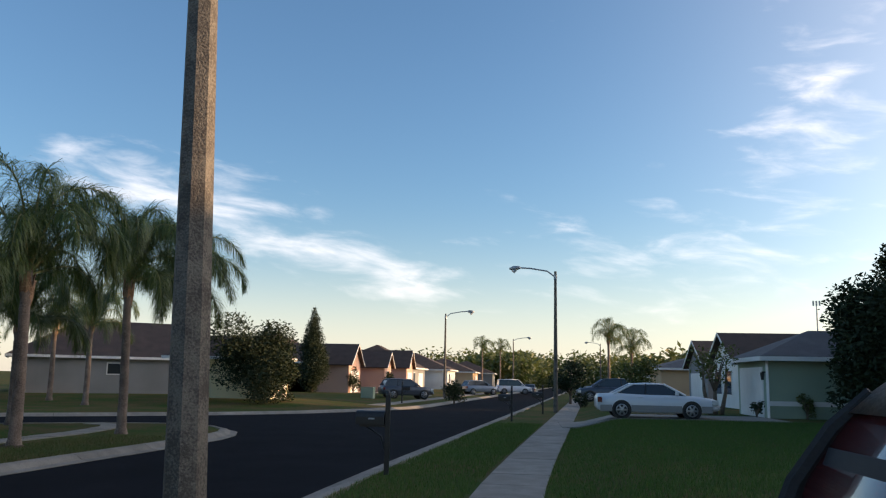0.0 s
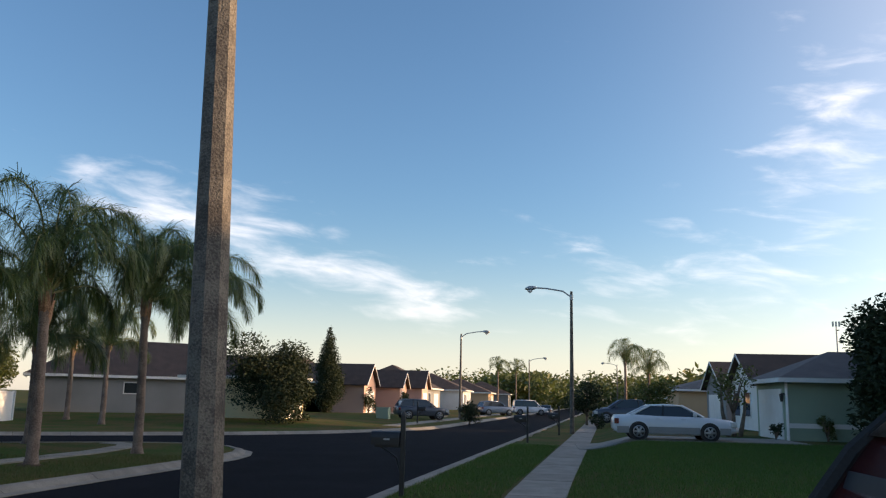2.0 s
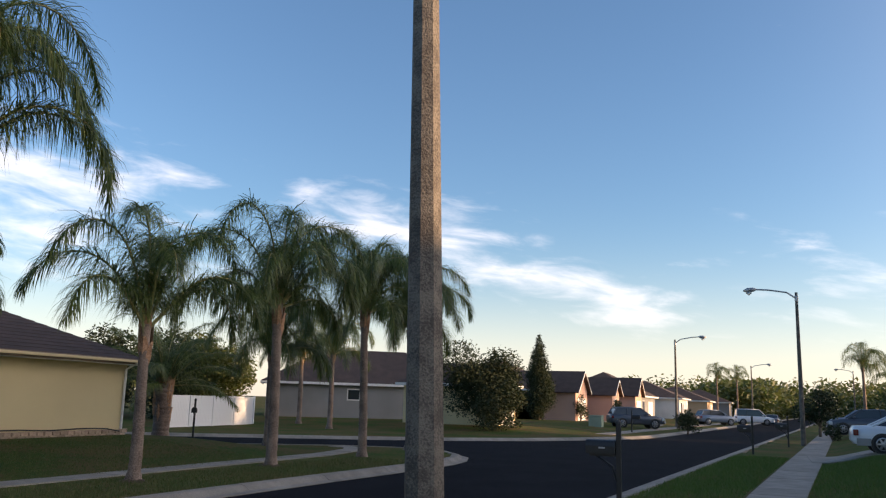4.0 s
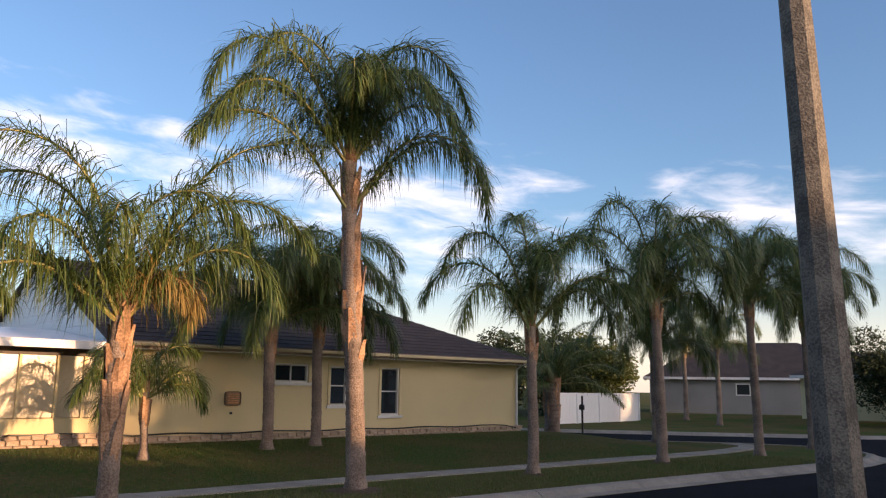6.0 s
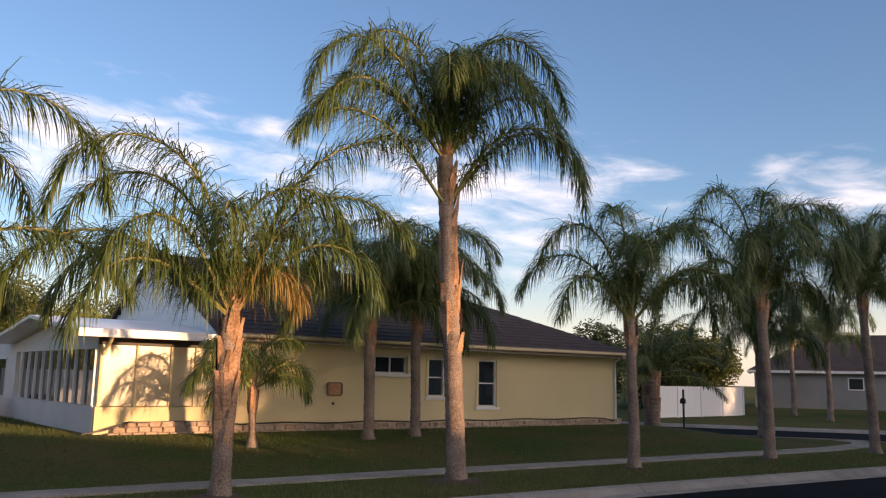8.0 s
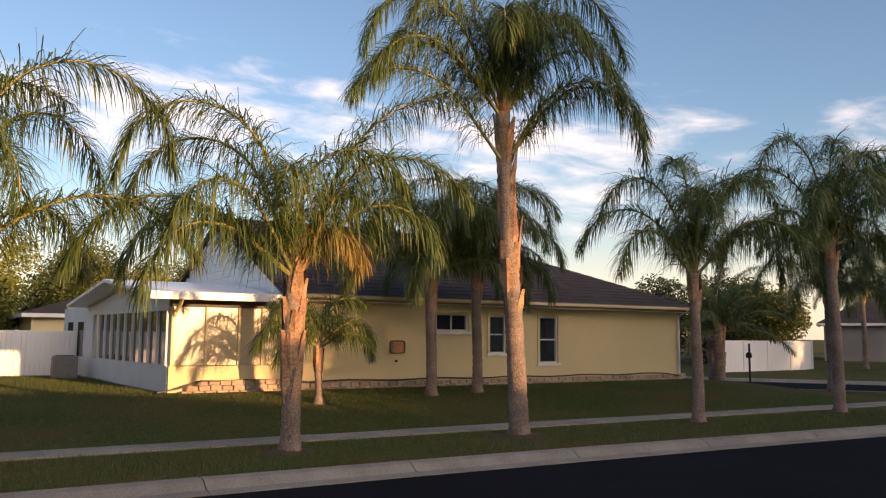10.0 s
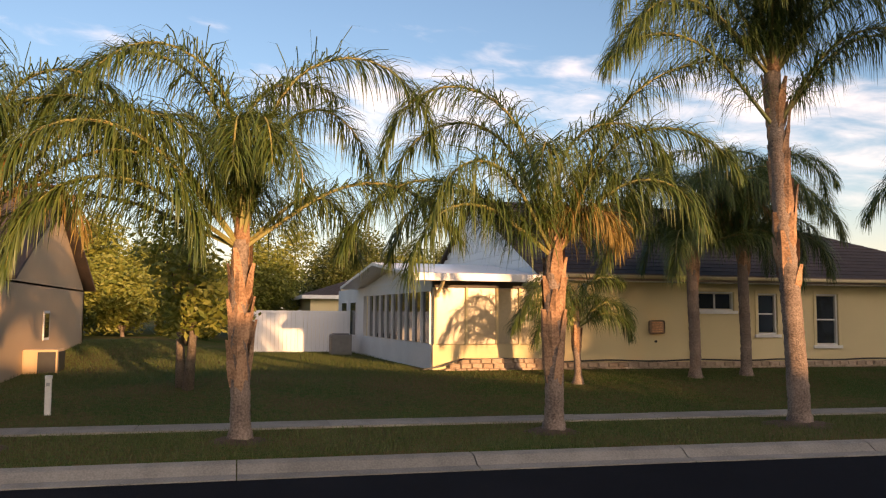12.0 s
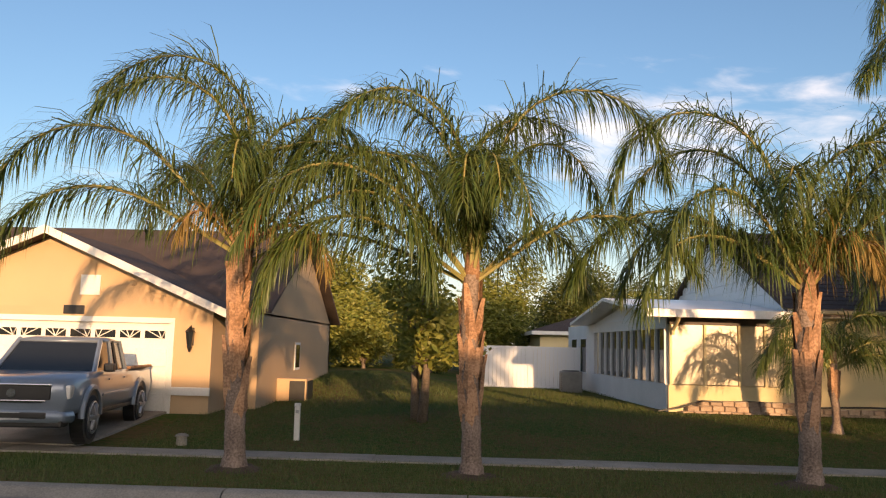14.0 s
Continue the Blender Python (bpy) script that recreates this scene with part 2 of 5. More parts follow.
def tube(bm, pts, radii, n=8, cap=True):
    """A round tube along points, radius by point."""
    pts = [Vector(p) for p in pts]
    if not isinstance(radii, (list, tuple)):
        radii = [radii] * len(pts)
    rings, ref = [], None
    for i, p in enumerate(pts):
        d = (pts[min(i + 1, len(pts) - 1)] - pts[max(i - 1, 0)]).normalized()
        ref = ref or (Vector((0, 1, 0)) if abs(d.y) < 0.9 else Vector((1, 0, 0)))
        a = d.cross(ref).normalized()
        b = a.cross(d).normalized()
        ref = b
        rings.append([bm.verts.new(p + (a * math.cos(2 * math.pi * k / n) + b * math.sin(2 * math.pi * k / n)) * radii[i]) for k in range(n)])
    for r0, r1 in zip(rings, rings[1:]):
        for k in range(n):
            bm.faces.new((r0[k], r0[(k + 1) % n], r1[(k + 1) % n], r1[k]))
    if cap:
        bm.faces.new(rings[0][::-1])
        bm.faces.new(rings[-1])
    return bm


def tubes(*specs, n=8):
    bm = bmesh.new()
    for pts, r in specs:
        tube(bm, pts, r, n)
    return bm


def prism(bm, profile, y0, y1):
    """Extrudes an outline in x, z along y."""
    a = [bm.verts.new((x, y0, z)) for x, z in profile]
    b = [bm.verts.new((x, y1, z)) for x, z in profile]
    n = len(profile)
    bm.faces.new(a)
    bm.faces.new(b[::-1])
    for i in range(n):
        bm.faces.new((a[i], b[i], b[(i + 1) % n], a[(i + 1) % n]))
    bmesh.ops.recalc_face_normals(bm, faces=bm.faces)
    return bm


# ---- ground, roads, kerbs, pavements ----
def bend(y):
    """The street's drift to the east."""
    return 0.0 if y < 0 else 0.077 * y * y / 40 if y < 20 else 0.77 + 0.077 * (y - 20)


ROAD_Z = -0.12
NEAR_KERB = [(-10.2 + bend(y), y) for y in range(-90, 24, 3)] + [(-9.15, 24.8), (-9.35, 26.6), (-9.9, 28.3), (-10.9, 29.7), (-12.2, 30.5), (-13.8, 30.7), (-16, 29.9), (-22, 25.9), (-60, -0.5)]
FAR_KERB = [(-60, 7.9), (-22.6, 33.8), (-18.8, 36.4), (-14.75, 39.6), (-11.6, 43.4), (-9.0, 48.2), (-7.2, 53.0)] + [(-10.2 + bend(y), y) for y in range(58, 420, 12)]
RIGHT_KERB = [(-3.85 + bend(y), y) for y in range(-90, 60, 3)] + [(-3.85 + bend(y), y) for y in range(60, 420, 12)]


def offset_line(line, d):
    """The polyline moved d to its left."""
    out = []
    for i, p in enumerate(line):
        a, b = Vector(line[max(i - 1, 0)]), Vector(line[min(i + 1, len(line) - 1)])
        t = (b - a).normalized()
        out.append((p[0] - t.y * d, p[1] + t.x * d))
    return out


ROAD_OUTLINE = NEAR_KERB + FAR_KERB + RIGHT_KERB[::-1]
ROAD_WIDE = offset_line(NEAR_KERB, 0.42) + offset_line(FAR_KERB, 0.42) + offset_line(RIGHT_KERB, -0.42)[::-1]


def inside(poly, x, y):
    hit = np.zeros(x.shape, bool)
    for (x0, y0), (x1, y1) in zip(poly, poly[1:] + poly[:1]):
        if y0 != y1:
            hit ^= ((y0 > y) != (y1 > y)) & (x < (x1 - x0) * (y - y0) / (y1 - y0) + x0)
    return hit


def ease(v, a, b):
    t = np.clip((v - a) / (b - a), 0, 1)
    return t * t * (3 - 2 * t)


def land(x, y):
    """Height of the lawns."""
    x, y = np.asarray(x, float), np.asarray(y, float)
    b = np.where(y < 0, 0, np.where(y < 20, 0.077 * y * y / 40, 0.77 + 0.077 * (y - 20)))
    u = x - b
    left = 0.38 * ease(-u, 14.4, 20.5) * ease(y, -7, 0.5) * (1 - ease(y, 23.5, 27)) + 0.22 * ease(-u, 14.4, 19) * (1 - ease(y, -7, 0.5)) + 0.30 * ease(-u, 12, 20) * ease(y, 44, 52)
    left = left + 0.5 * ease(-u, 20, 31) * (1 - ease(y, -4, 0.5))
    right = 0.42 * ease(u, 0.0, 2.2)
    return np.where(u < -7, left, right)


def axis(lo, hi, fine_lo, fine_hi, step):
    pts = list(np.arange(fine_lo, fine_hi, step))
    d, v = step, fine_lo
    while v > lo:
        d *= 1.25
        v -= d
        pts.insert(0, v)
    d, v = step, fine_hi
    while v < hi:
        pts.append(v)
        d *= 1.25
        v += d
    return np.array(pts)


def build_ground():
    gx, gy = np.meshgrid(axis(-2000, 2000, -30, 16, 0.4), axis(-1200, 2500, -14, 62, 0.4))
    gz = land(gx, gy)
    gz = np.where(inside(ROAD_WIDE, gx, gy), -0.3, gz)
    r, c = gx.shape
    idx = np.arange(r * c).reshape(r, c)
    faces = np.stack([idx[:-1, :-1], idx[:-1, 1:], idx[1:, 1:], idx[1:, :-1]], -1).reshape(-1, 4)
    me = bpy.data.meshes.new("ground")
    me.from_pydata(np.stack([gx, gy, gz], -1).reshape(-1, 3).tolist(), [], faces.tolist())
    tagged(part("ground", me, GRASS, smooth=True), "patchy mown lawn, green with dry brown areas", "lawn", kind="structure")
    bm = bmesh.new()
    f = bm.faces.new([bm.verts.new((x, y, ROAD_Z)) for x, y in ROAD_OUTLINE])
    bmesh.ops.triangulate(bm, faces=[f])
    bmesh.ops.recalc_face_normals(bm, faces=bm.faces)
    if sum(f.normal.z for f in bm.faces) < 0:
        bmesh.ops.reverse_faces(bm, faces=bm.faces)
    tagged(part("road", bm, ASPHALT), "smooth dark asphalt street and side street", "road", kind="structure")


build_ground()


def build_kerb(line, side, name):
    """Low rolled kerb in cast lengths with open joints."""
    root = tagged(new(name), "pale concrete rolled kerb along the street", "kerb", kind="structure")
    pts = [Vector(p) for p in line]
    count = 0
    for a, b in zip(pts, pts[1:]):
        ln = (b - a).length
        if ln < 0.3:
            continue
        t = (b - a) / ln
        nrm = Vector((-t.y, t.x)) * side
        k = max(1, round(ln / 3.0))
        if a.y > 110 or a.y < -30 or a.x < -45:
            k = 1
        for i in range(k):
            p, q = a + t * (ln * i / k + 0.008), a + t * (ln * (i + 1) / k - 0.008)
            bm = bmesh.new()
            prof = ((-0.02, -0.25), (-0.02, ROAD_Z + 0.015), (0.2, ROAD_Z + 0.03), (0.34, 0.0), (0.42, 0.02), (0.56, 0.02), (0.56, -0.3))
            rows = [[bm.verts.new((e.x + nrm.x * o, e.y + nrm.y * o, z)) for o, z in prof] for e in (p, q)]
            for j in range(len(prof) - 1):
                bm.faces.new((rows[0][j], rows[0][j + 1], rows[1][j + 1], rows[1][j]))
            bm.faces.new(rows[0])
            bm.faces.new(rows[1][::-1])
            bmesh.ops.recalc_face_normals(bm, faces=bm.faces)
            part("kerb_length", bm, CONCRETE, root)


build_kerb(NEAR_KERB, 1, "kerb_1")
build_kerb(FAR_KERB, 1, "kerb_2")
build_kerb(RIGHT_KERB, -1, "kerb_3")


def build_pavement(line, width, name, slab=1.5):
    """Cast slabs along a centre line, draped on the land."""
    root = tagged(new(name), "pale concrete pavement slabs with dark joints", "pavement", kind="structure")
    pts, run = [Vector(p) for p in line], 0.0
    for a, b in zip(pts, pts[1:]):
        ln = (b - a).length
        t = (b - a) / ln
        nrm = Vector((-t.y, t.x))
        k = max(1, round(ln / slab))
        for i in range(k):
            p, q = a + t * (ln * i / k + 0.006), a + t * (ln * (i + 1) / k - 0.006)
            bm = bmesh.new()
            lift = random.uniform(0.022, 0.034)
            top = []
            for e, s in ((p, -1), (q, -1), (q, 1), (p, 1)):
                c = e + nrm * (s * width / 2)
                top.append(bm.verts.new((c.x, c.y, float(land(c.x, c.y)) + lift)))
            low = [bm.verts.new((v.co.x, v.co.y, v.co.z - 0.12)) for v in top]
            bm.faces.new(top)
            for j in range(4):
                bm.faces.new((top[j], low[j], low[(j + 1) % 4], top[(j + 1) % 4]))
            part("slab", bm, CONCRETE, root)


build_pavement([(-13.87 + bend(y) * 0.35, y) for y in range(-24, 25, 3)] + [(-13.75, 26), (-14.0, 27.4), (-14.6, 28.6), (-15.6, 29.0)], 0.75, "pavement_1")
build_pavement([(-0.55 + bend(y), y) for y in range(-15, 100, 5)], 1.15, "pavement_2")
build_pavement([(-13.2 + bend(y), y) for y in range(54, 120, 6)], 1.1, "pavement_3")


# ---- palms ----
def frond_mesh(rng, start, rise, fall, length, turn, leaf=0.62, count=52):
    """One feather frond. rise, fall: degrees from upright at its foot and at its tip, positive towards +y; turn: degrees by which it points towards +x."""
    p, pts, steps = Vector(start), [], 18
    side, psi = (1 if rise + fall >= 0 else -1), radians(turn)
    for i in range(steps + 1):
        pts.append(p.copy())
        bow = float(ease(i / steps, 0.18, 1.05))
        a = radians(rise + (fall - rise) * bow) * side
        p = p + Vector((math.sin(a) * math.sin(psi), math.sin(a) * math.cos(psi) * side, math.cos(a))) * (1.1 * length / steps)
    stem = bmesh.new()
    tube(stem, pts, [0.034 * (1 - 0.88 * i / steps) + 0.004 for i in range(steps + 1)], 5)
    bm = bmesh.new()
    for k in range(count * 2):
        side = 1 if k % 2 else -1
        s = 0.11 + 0.89 * ((k // 2) + rng.random()) / count
        f = min(s * steps, steps - 0.01)
        i = int(f)
        q = pts[i].lerp(pts[i + 1], f - i)
        t = (pts[i + 1] - pts[i]).normalized()
        side_v = t.cross(Vector((0, 0, 1)))
        side_v = (side_v.normalized() if side_v.length > 0.05 else Vector((1, 0, 0))) * side
        up = side_v.cross(t) * side
        ln = 1.22 * leaf * (0.45 + 0.85 * math.sin(math.pi * min(1, 0.12 + 0.88 * s)) ** 0.7) * rng.uniform(0.75, 1.15)
        w = 0.0085 * rng.uniform(0.8, 1.3)
        v = (t * rng.uniform(0.35, 0.8) + side_v * rng.uniform(0.25, 1.0) + up * rng.uniform(-0.25, 0.85)).normalized()
        wv = v.cross(Vector((rng.uniform(-0.6, 0.6), rng.uniform(-0.6, 0.6), 1))).normalized() * w
        droop = rng.uniform(0.6, 1.9)
        row, c = [], q
        for j, wide in enumerate((0.7, 1.0, 0.75, 0.0)):
            row.append((bm.verts.new(c + wv * wide), bm.verts.new(c - wv * wide)) if wide else (bm.verts.new(c),))
            v = (v + Vector((0, 0, -droop * (0.30 + 0.42 * j)))).normalized()
            c = c + v * (ln / 3)
        for r0, r1 in zip(row, row[1:]):
            bm.faces.new((r0[0], r0[1], r1[1], r1[0]) if len(r1) == 2 else (r0[0], r0[1], r1[0]))
    return mesh_from("stem", stem), mesh_from("frond", bm)


def trunk_mesh(rng, height, r0, r1, lean, bulge=0.0):
    """Tapered palm trunk with ring scars and a swollen foot."""
    bm = bmesh.new()
    n, rings, k = 12, [], int(height / 0.06)
    for i in range(k + 1):
        s = i / k
        z = height * s
        r = r0 + (r1 - r0) * s ** 0.8 + 0.09 * max(0, 1 - z / 0.35) ** 2 + bulge * math.sin(math.pi * s)
        r *= 1 + (0.035 if i % 3 == 0 else -0.015) * (1 if s < 0.75 else 1.5) + rng.uniform(-0.015, 0.015)
        cx, cy = lean[0] * s + 0.03 * math.sin(3 * s), lean[1] * s + 0.03 * math.sin(5 * s + 1)
        rings.append([bm.verts.new((cx + r * math.cos(2 * math.pi * j / n) * rng.uniform(0.95, 1.05), cy + r * math.sin(2 * math.pi * j / n) * rng.uniform(0.95, 1.05), z - 0.05)) for j in range(n)])
    for a, b in zip(rings, rings[1:]):
        for j in range(n):
            bm.faces.new((a[j], a[(j + 1) % n], b[(j + 1) % n], b[j]))
    bm.faces.new(rings[-1])
    return bm


def boot_mesh(rng, base, out, length, width):
    """A dead leaf base: a curled, tapering shell pressed on the trunk."""
    bm = bmesh.new()
    out = Vector(out).normalized()
    tang = out.cross(Vector((0, 0, 1))).normalized()
    rows = []
    for i in range(6):
        s = i / 5
        c = Vector(base) + Vector((0, 0, 1)) * length * s + out * (-0.03 + 0.05 * min(1.0, 3 * s) + 0.055 * s ** 4 * length)
        w = width * min(1.0, 0.25 + 2.6 * s) * (1 - 0.65 * s ** 2)
        rows.append([bm.verts.new(c - tang * w + out * -0.05 * (1 - s)), bm.verts.new(c + out * 0.035), bm.verts.new(c + tang * w + out * -0.05 * (1 - s)), bm.verts.new(c + out * 0.008)])
    for a, b in zip(rows, rows[1:]):
        for j in range(4):
            bm.faces.new((a[j], a[(j + 1) % 4], b[(j + 1) % 4], b[j]))
    bm.faces.new(rows[0])
    bm.faces.new(rows[-1][::-1])
    bmesh.ops.recalc_face_normals(bm, faces=bm.faces)
    return bm


def palm(x, y, height, fronds, seed, label, foot=0.17, top=0.12, lean=(0, 0), boots=10, sparse=1.0, leaf=0.62, dry_tuft=(), spathe=False, low=(), group="queen palms along the street"):
    rng = random.Random(seed)
    z = float(land(x, y))
    root = thing("palm_tree", pose(x, y, z), label, "palm tree", group)
    part("trunk", trunk_mesh(rng, height, foot, top, lean), BARK, root, smooth=True)
    crown = Vector((lean[0], lean[1], height))
    reach = min(0.13 * boots + 0.3, height * 0.8)
    for k in range(boots):
        a = k * 2.4 + rng.random()
        o = Vector((math.cos(a), math.sin(a), 0))
        zb = height - reach + (reach - 0.55) * k / max(1, boots)
        sh = zb / height
        rad = foot + (top - foot) * sh ** 0.8
        at_trunk = Vector((lean[0] * sh, lean[1] * sh, zb)) + o * (rad * 1.0)
        part("leaf_base", boot_mesh(rng, at_trunk, o, rng.uniform(0.45, 0.95), rng.uniform(0.10, 0.165)), BOOT, root, "dry orange-brown leaf base" if k == 0 else "")
    part("crown_shaft", tubes(([crown + Vector((0, 0, -0.12)), crown + Vector((0, 0, 0.15)), crown + Vector((0, 0, 0.6))], [top * 1.02, top * 0.95, 0.03]), n=10), BOOT, root, "tapering bundle of young leaf bases", smooth=True)
    for rise, fall, length, turn in fronds:
        a = radians(rise)
        base = crown + Vector((0.05 * math.sin(radians(turn)), 0.07 * math.sin(a), -0.04 - 0.12 * min(1.0, abs(rise) / 60)))
        stem, leaves = frond_mesh(rng, base, rise, fall, length, turn, leaf=leaf, count=int((50 + 44 * length) * sparse))
        leaves.materials.append(FROND)
        st = part("frond", leaves, None, root)
        part("stem", stem, RACHIS, st)
    for rise, fall, length, turn in low:
        stem, leaves = frond_mesh(rng, crown + Vector((0.05, 0.1 * math.sin(radians(rise)), -1.0)), rise, fall, length, turn, leaf=leaf, count=int(50 + 44 * length))
        leaves.materials.append(FROND)
        part("stem", stem, RACHIS, part("frond", leaves, None, root))
    for rise, fall, length, turn in dry_tuft:
        stem, leaves = frond_mesh(rng, crown + Vector((0.1, 0.08 * math.sin(radians(rise)), 0.0)), rise, fall, length, turn, leaf=0.5, count=54)
        leaves.materials.append(FROND_DRY)
        st = part("dead_frond", leaves, None, root, "dry yellow hanging frond")
        part("stem", stem, BOOT, st)
    if spathe:
        bm = bmesh.new()
        rows = []
        for i in range(9):
            s = i / 8
            c = crown + Vector((0.2, 0.18 + 0.16 * s + 0.20 * max(0, s - 0.65) * 3 * s, -0.1 + 0.95 * s - 0.25 * max(0, s - 0.8)))
            w = 0.085 * math.sin(math.pi * (0.15 + 0.8 * s)) + 0.01
            rows.append([bm.verts.new(c + Vector((0.05, -w, 0))), bm.verts.new(c + Vector((-0.03, 0, 0))), bm.verts.new(c + Vector((0.05, w, 0))), bm.verts.new(c + Vector((-0.05, 0, 0)))])
        for r0, r1 in zip(rows, rows[1:]):
            for j in range(4):
                bm.faces.new((r0[j], r0[(j + 1) % 4], r1[(j + 1) % 4], r1[j]))
        part("flower_sheath", bm, SPATHE, root, "dry orange boat-shaped flower sheath")
    return root


# fronds: rise and fall in degrees, length, turn towards the street
P0 = [(3, -140, 4.5, 0), (-2, -150, 3.9, 25), (6, 150, 3.2, 10), (12, 172, 3.1, -30), (-8, -160, 3.2, -50), (-40, -176, 4.9, 5), (-36, -165, 3.6, -40), (-60, -172, 4.2, 8), (42, 172, 4.0, 12), (58, 178, 3.7, 20), (30, 165, 3.5, -45), (15, 170, 2.6, 80)]
P1 = [(-9, -165, 4.7, 0), (-4, -150, 4.2, 35), (-4, 110, 3.5, -30), (-18, -170, 3.9, -40), (10, 178, 5.2, 0), (16, 168, 4.2, -35), (54, 150, 3.4, 10), (50, 172, 3.0, -40), (-36, -158, 4.7, 5), (-44, -168, 4.2, 30), (-66, -130, 3.6, -8), (-58, -176, 3.6, 22), (8, 176, 2.9, 78), (-10, -178, 2.9, 85), (16, 178, 2.6, 62)]
P2 = [(-14, -178, 4.8, 0), (-20, -165, 4.3, -35), (-40, -165, 3.3, 30), (-54, -162, 3.9, 6), (-48, -176, 3.4, -30), (-62, -170, 3.3, 25), (2, 160, 3.3, 30), (-6, -170, 2.7, 60), (22, 90, 4.9, 0), (24, 150, 3.8, 25), (32, 160, 3.4, -30), (40, 170, 2.9, 40)]
P3 = [(-30, -176, 4.3, 4), (-36, -170, 3.8, -40), (-50, -165, 3.6, 10), (-12, -158, 3.7, 10), (-8, -140, 3.4, -40), (2, 140, 3.1, 20), (14, 168, 5.3, 0), (18, 160, 4.5, -40), (34, 172, 3.2, 25), (10, 168, 3.0, 70), (-8, -172, 3.0, 75), (-20, -176, 3.1, 55), (24, 176, 3.0, 55), (-6, -178, 2.7, 88)]
P3_LOW = [(-46, -140, 3.7, 6), (38, 179, 4.4, 8), (32, 176, 3.7, 30)]
P4 = [(-22, -160, 3.9, 0), (-12, -120, 3.5, 30), (-30, -168, 3.3, -40), (-48, -172, 2.9, 5), (22, 140, 4.3, 0), (16, 120, 3.6, -40), (40, 168, 3.4, 25), (48, 176, 3.5, 5), (0, 120, 3.0, 60), (-20, -165, 3.0, 55), (34, 172, 3.2, -45)]
P5 = [(-14, -172, 4.6, 0), (-8, -150, 3.9, 40), (-24, -174, 4.0, -35), (14, 178, 4.8, 0), (8, 160, 4.0, 45), (24, 174, 4.0, -35), (-58, -140, 2.9, 0), (54, 165, 3.0, 0), (-30, -178, 3.2, 60), (28, 178, 3.2, 65), (4, 178, 3.0, 85), (-42, -176, 3.3, 25), (40, 176, 3.3, 25), (-72, -179, 2.8, 10), (70, 179, 2.8, 15), (62, 179, 3.2, -40), (-62, -179, 3.2, -40)]
P6 = [(-18, -172, 4.4, 0), (-34, -170, 3.9, 30), (-10, -160, 3.8, -40), (12, 178, 4.6, 0), (24, 172, 4.0, 35), (20, 176, 3.9, -40), (-52, -178, 3.8, 15), (50, 178, 3.6, 10), (-24, -178, 3.4, 65), (26, 178, 3.4, 65), (6, 178, 3.0, 85), (-40, -178, 3.3, -30), (42, 176, 3.4, -35), (-70, -179, 3.2, 10), (68, 179, 3.2, 15), (72, 179, 2.6, 50), (-72, -179, 2.8, 50)]
QUEEN = "tall queen palm with arching feathery green fronds in the grass verge"
palm(-12.4, -3.4, 3.3, P0, 10, "queen palm with an orange flower sheath in the grass verge", foot=0.16, top=0.125, spathe=True, lean=(0, -0.06), boots=22, dry_tuft=((70, 178, 1.7, 20), (-40, -178, 1.1, 40)))
palm(-12.4, 0.03, 2.95, P1, 11, "queen palm with a full drooping crown in the grass verge", foot=0.15, top=0.12, lean=(0, -0.02), boots=20)
palm(-12.4, 4.85, 2.95, P2, 12, "queen palm with a dry yellow frond hanging from its crown", foot=0.16, top=0.13, lean=(0, 0.05), boots=20, dry_tuft=((38, 178, 1.35, 30), (46, 176, 1.2, 10), (30, 178, 1.3, 55)))
palm(-12.4, 9.4, 6.2, P3, 13, "tallest queen palm, its upper trunk covered in torn brown leaf bases", foot=0.19, top=0.14, lean=(0, -0.36), boots=28, low=P3_LOW)
palm(-12.4, 14.3, 3.35, P4, 14, QUEEN, foot=0.14, top=0.10, boots=5)
palm(-12.4, 19.5, 4.4, P5, 15, QUEEN, foot=0.15, top=0.12, lean=(0, -0.1), boots=5)
palm(-12.2, 24.5, 4.8, P6, 16, QUEEN, foot=0.15, top=0.11, lean=(0, -0.25), boots=5)
palm(-12.5, 28.9, 4.7, P5[::-1], 17, "queen palm at the kerb where the two streets meet", foot=0.14, top=0.11, boots=4, lean=(0, -0.1))
palm(-17.6, 27.2, 3.6, P6[::-1], 18, "queen palm with hanging fronds beside the side street", foot=0.14, top=0.11, boots=3)
palm(-18.6, 11.2, 3.4, P6, 19, "queen palm close to the cream house wall", foot=0.14, top=0.14, boots=7, dry_tuft=((30, 160, 2.4, 30),))
palm(-18.8, 12.8, 3.5, [(a, b, l * 0.95, t) for a, b, l, t in P5], 20, "queen palm close to the cream house wall", foot=0.14, top=0.13, boots=5, dry_tuft=((-20, -170, 2.4, 20), (10, 150, 2.2, 40)))
palm(-18.0, 7.75, 1.5, [(45, 176, 1.6, 10), (60, 178, 1.4, 20), (-30, -160, 1.8, 10), (-55, -165, 1.8, 5), (-45, -170, 1.6, -30), (10, 120, 1.6, 20), (-12, -130, 1.7, -20), (30, 170, 1.5, -30), (-70, -178, 1.4, 20)], 21, "young short palm beside the porch", foot=0.09, top=0.08, boots=5, leaf=0.45, group="")


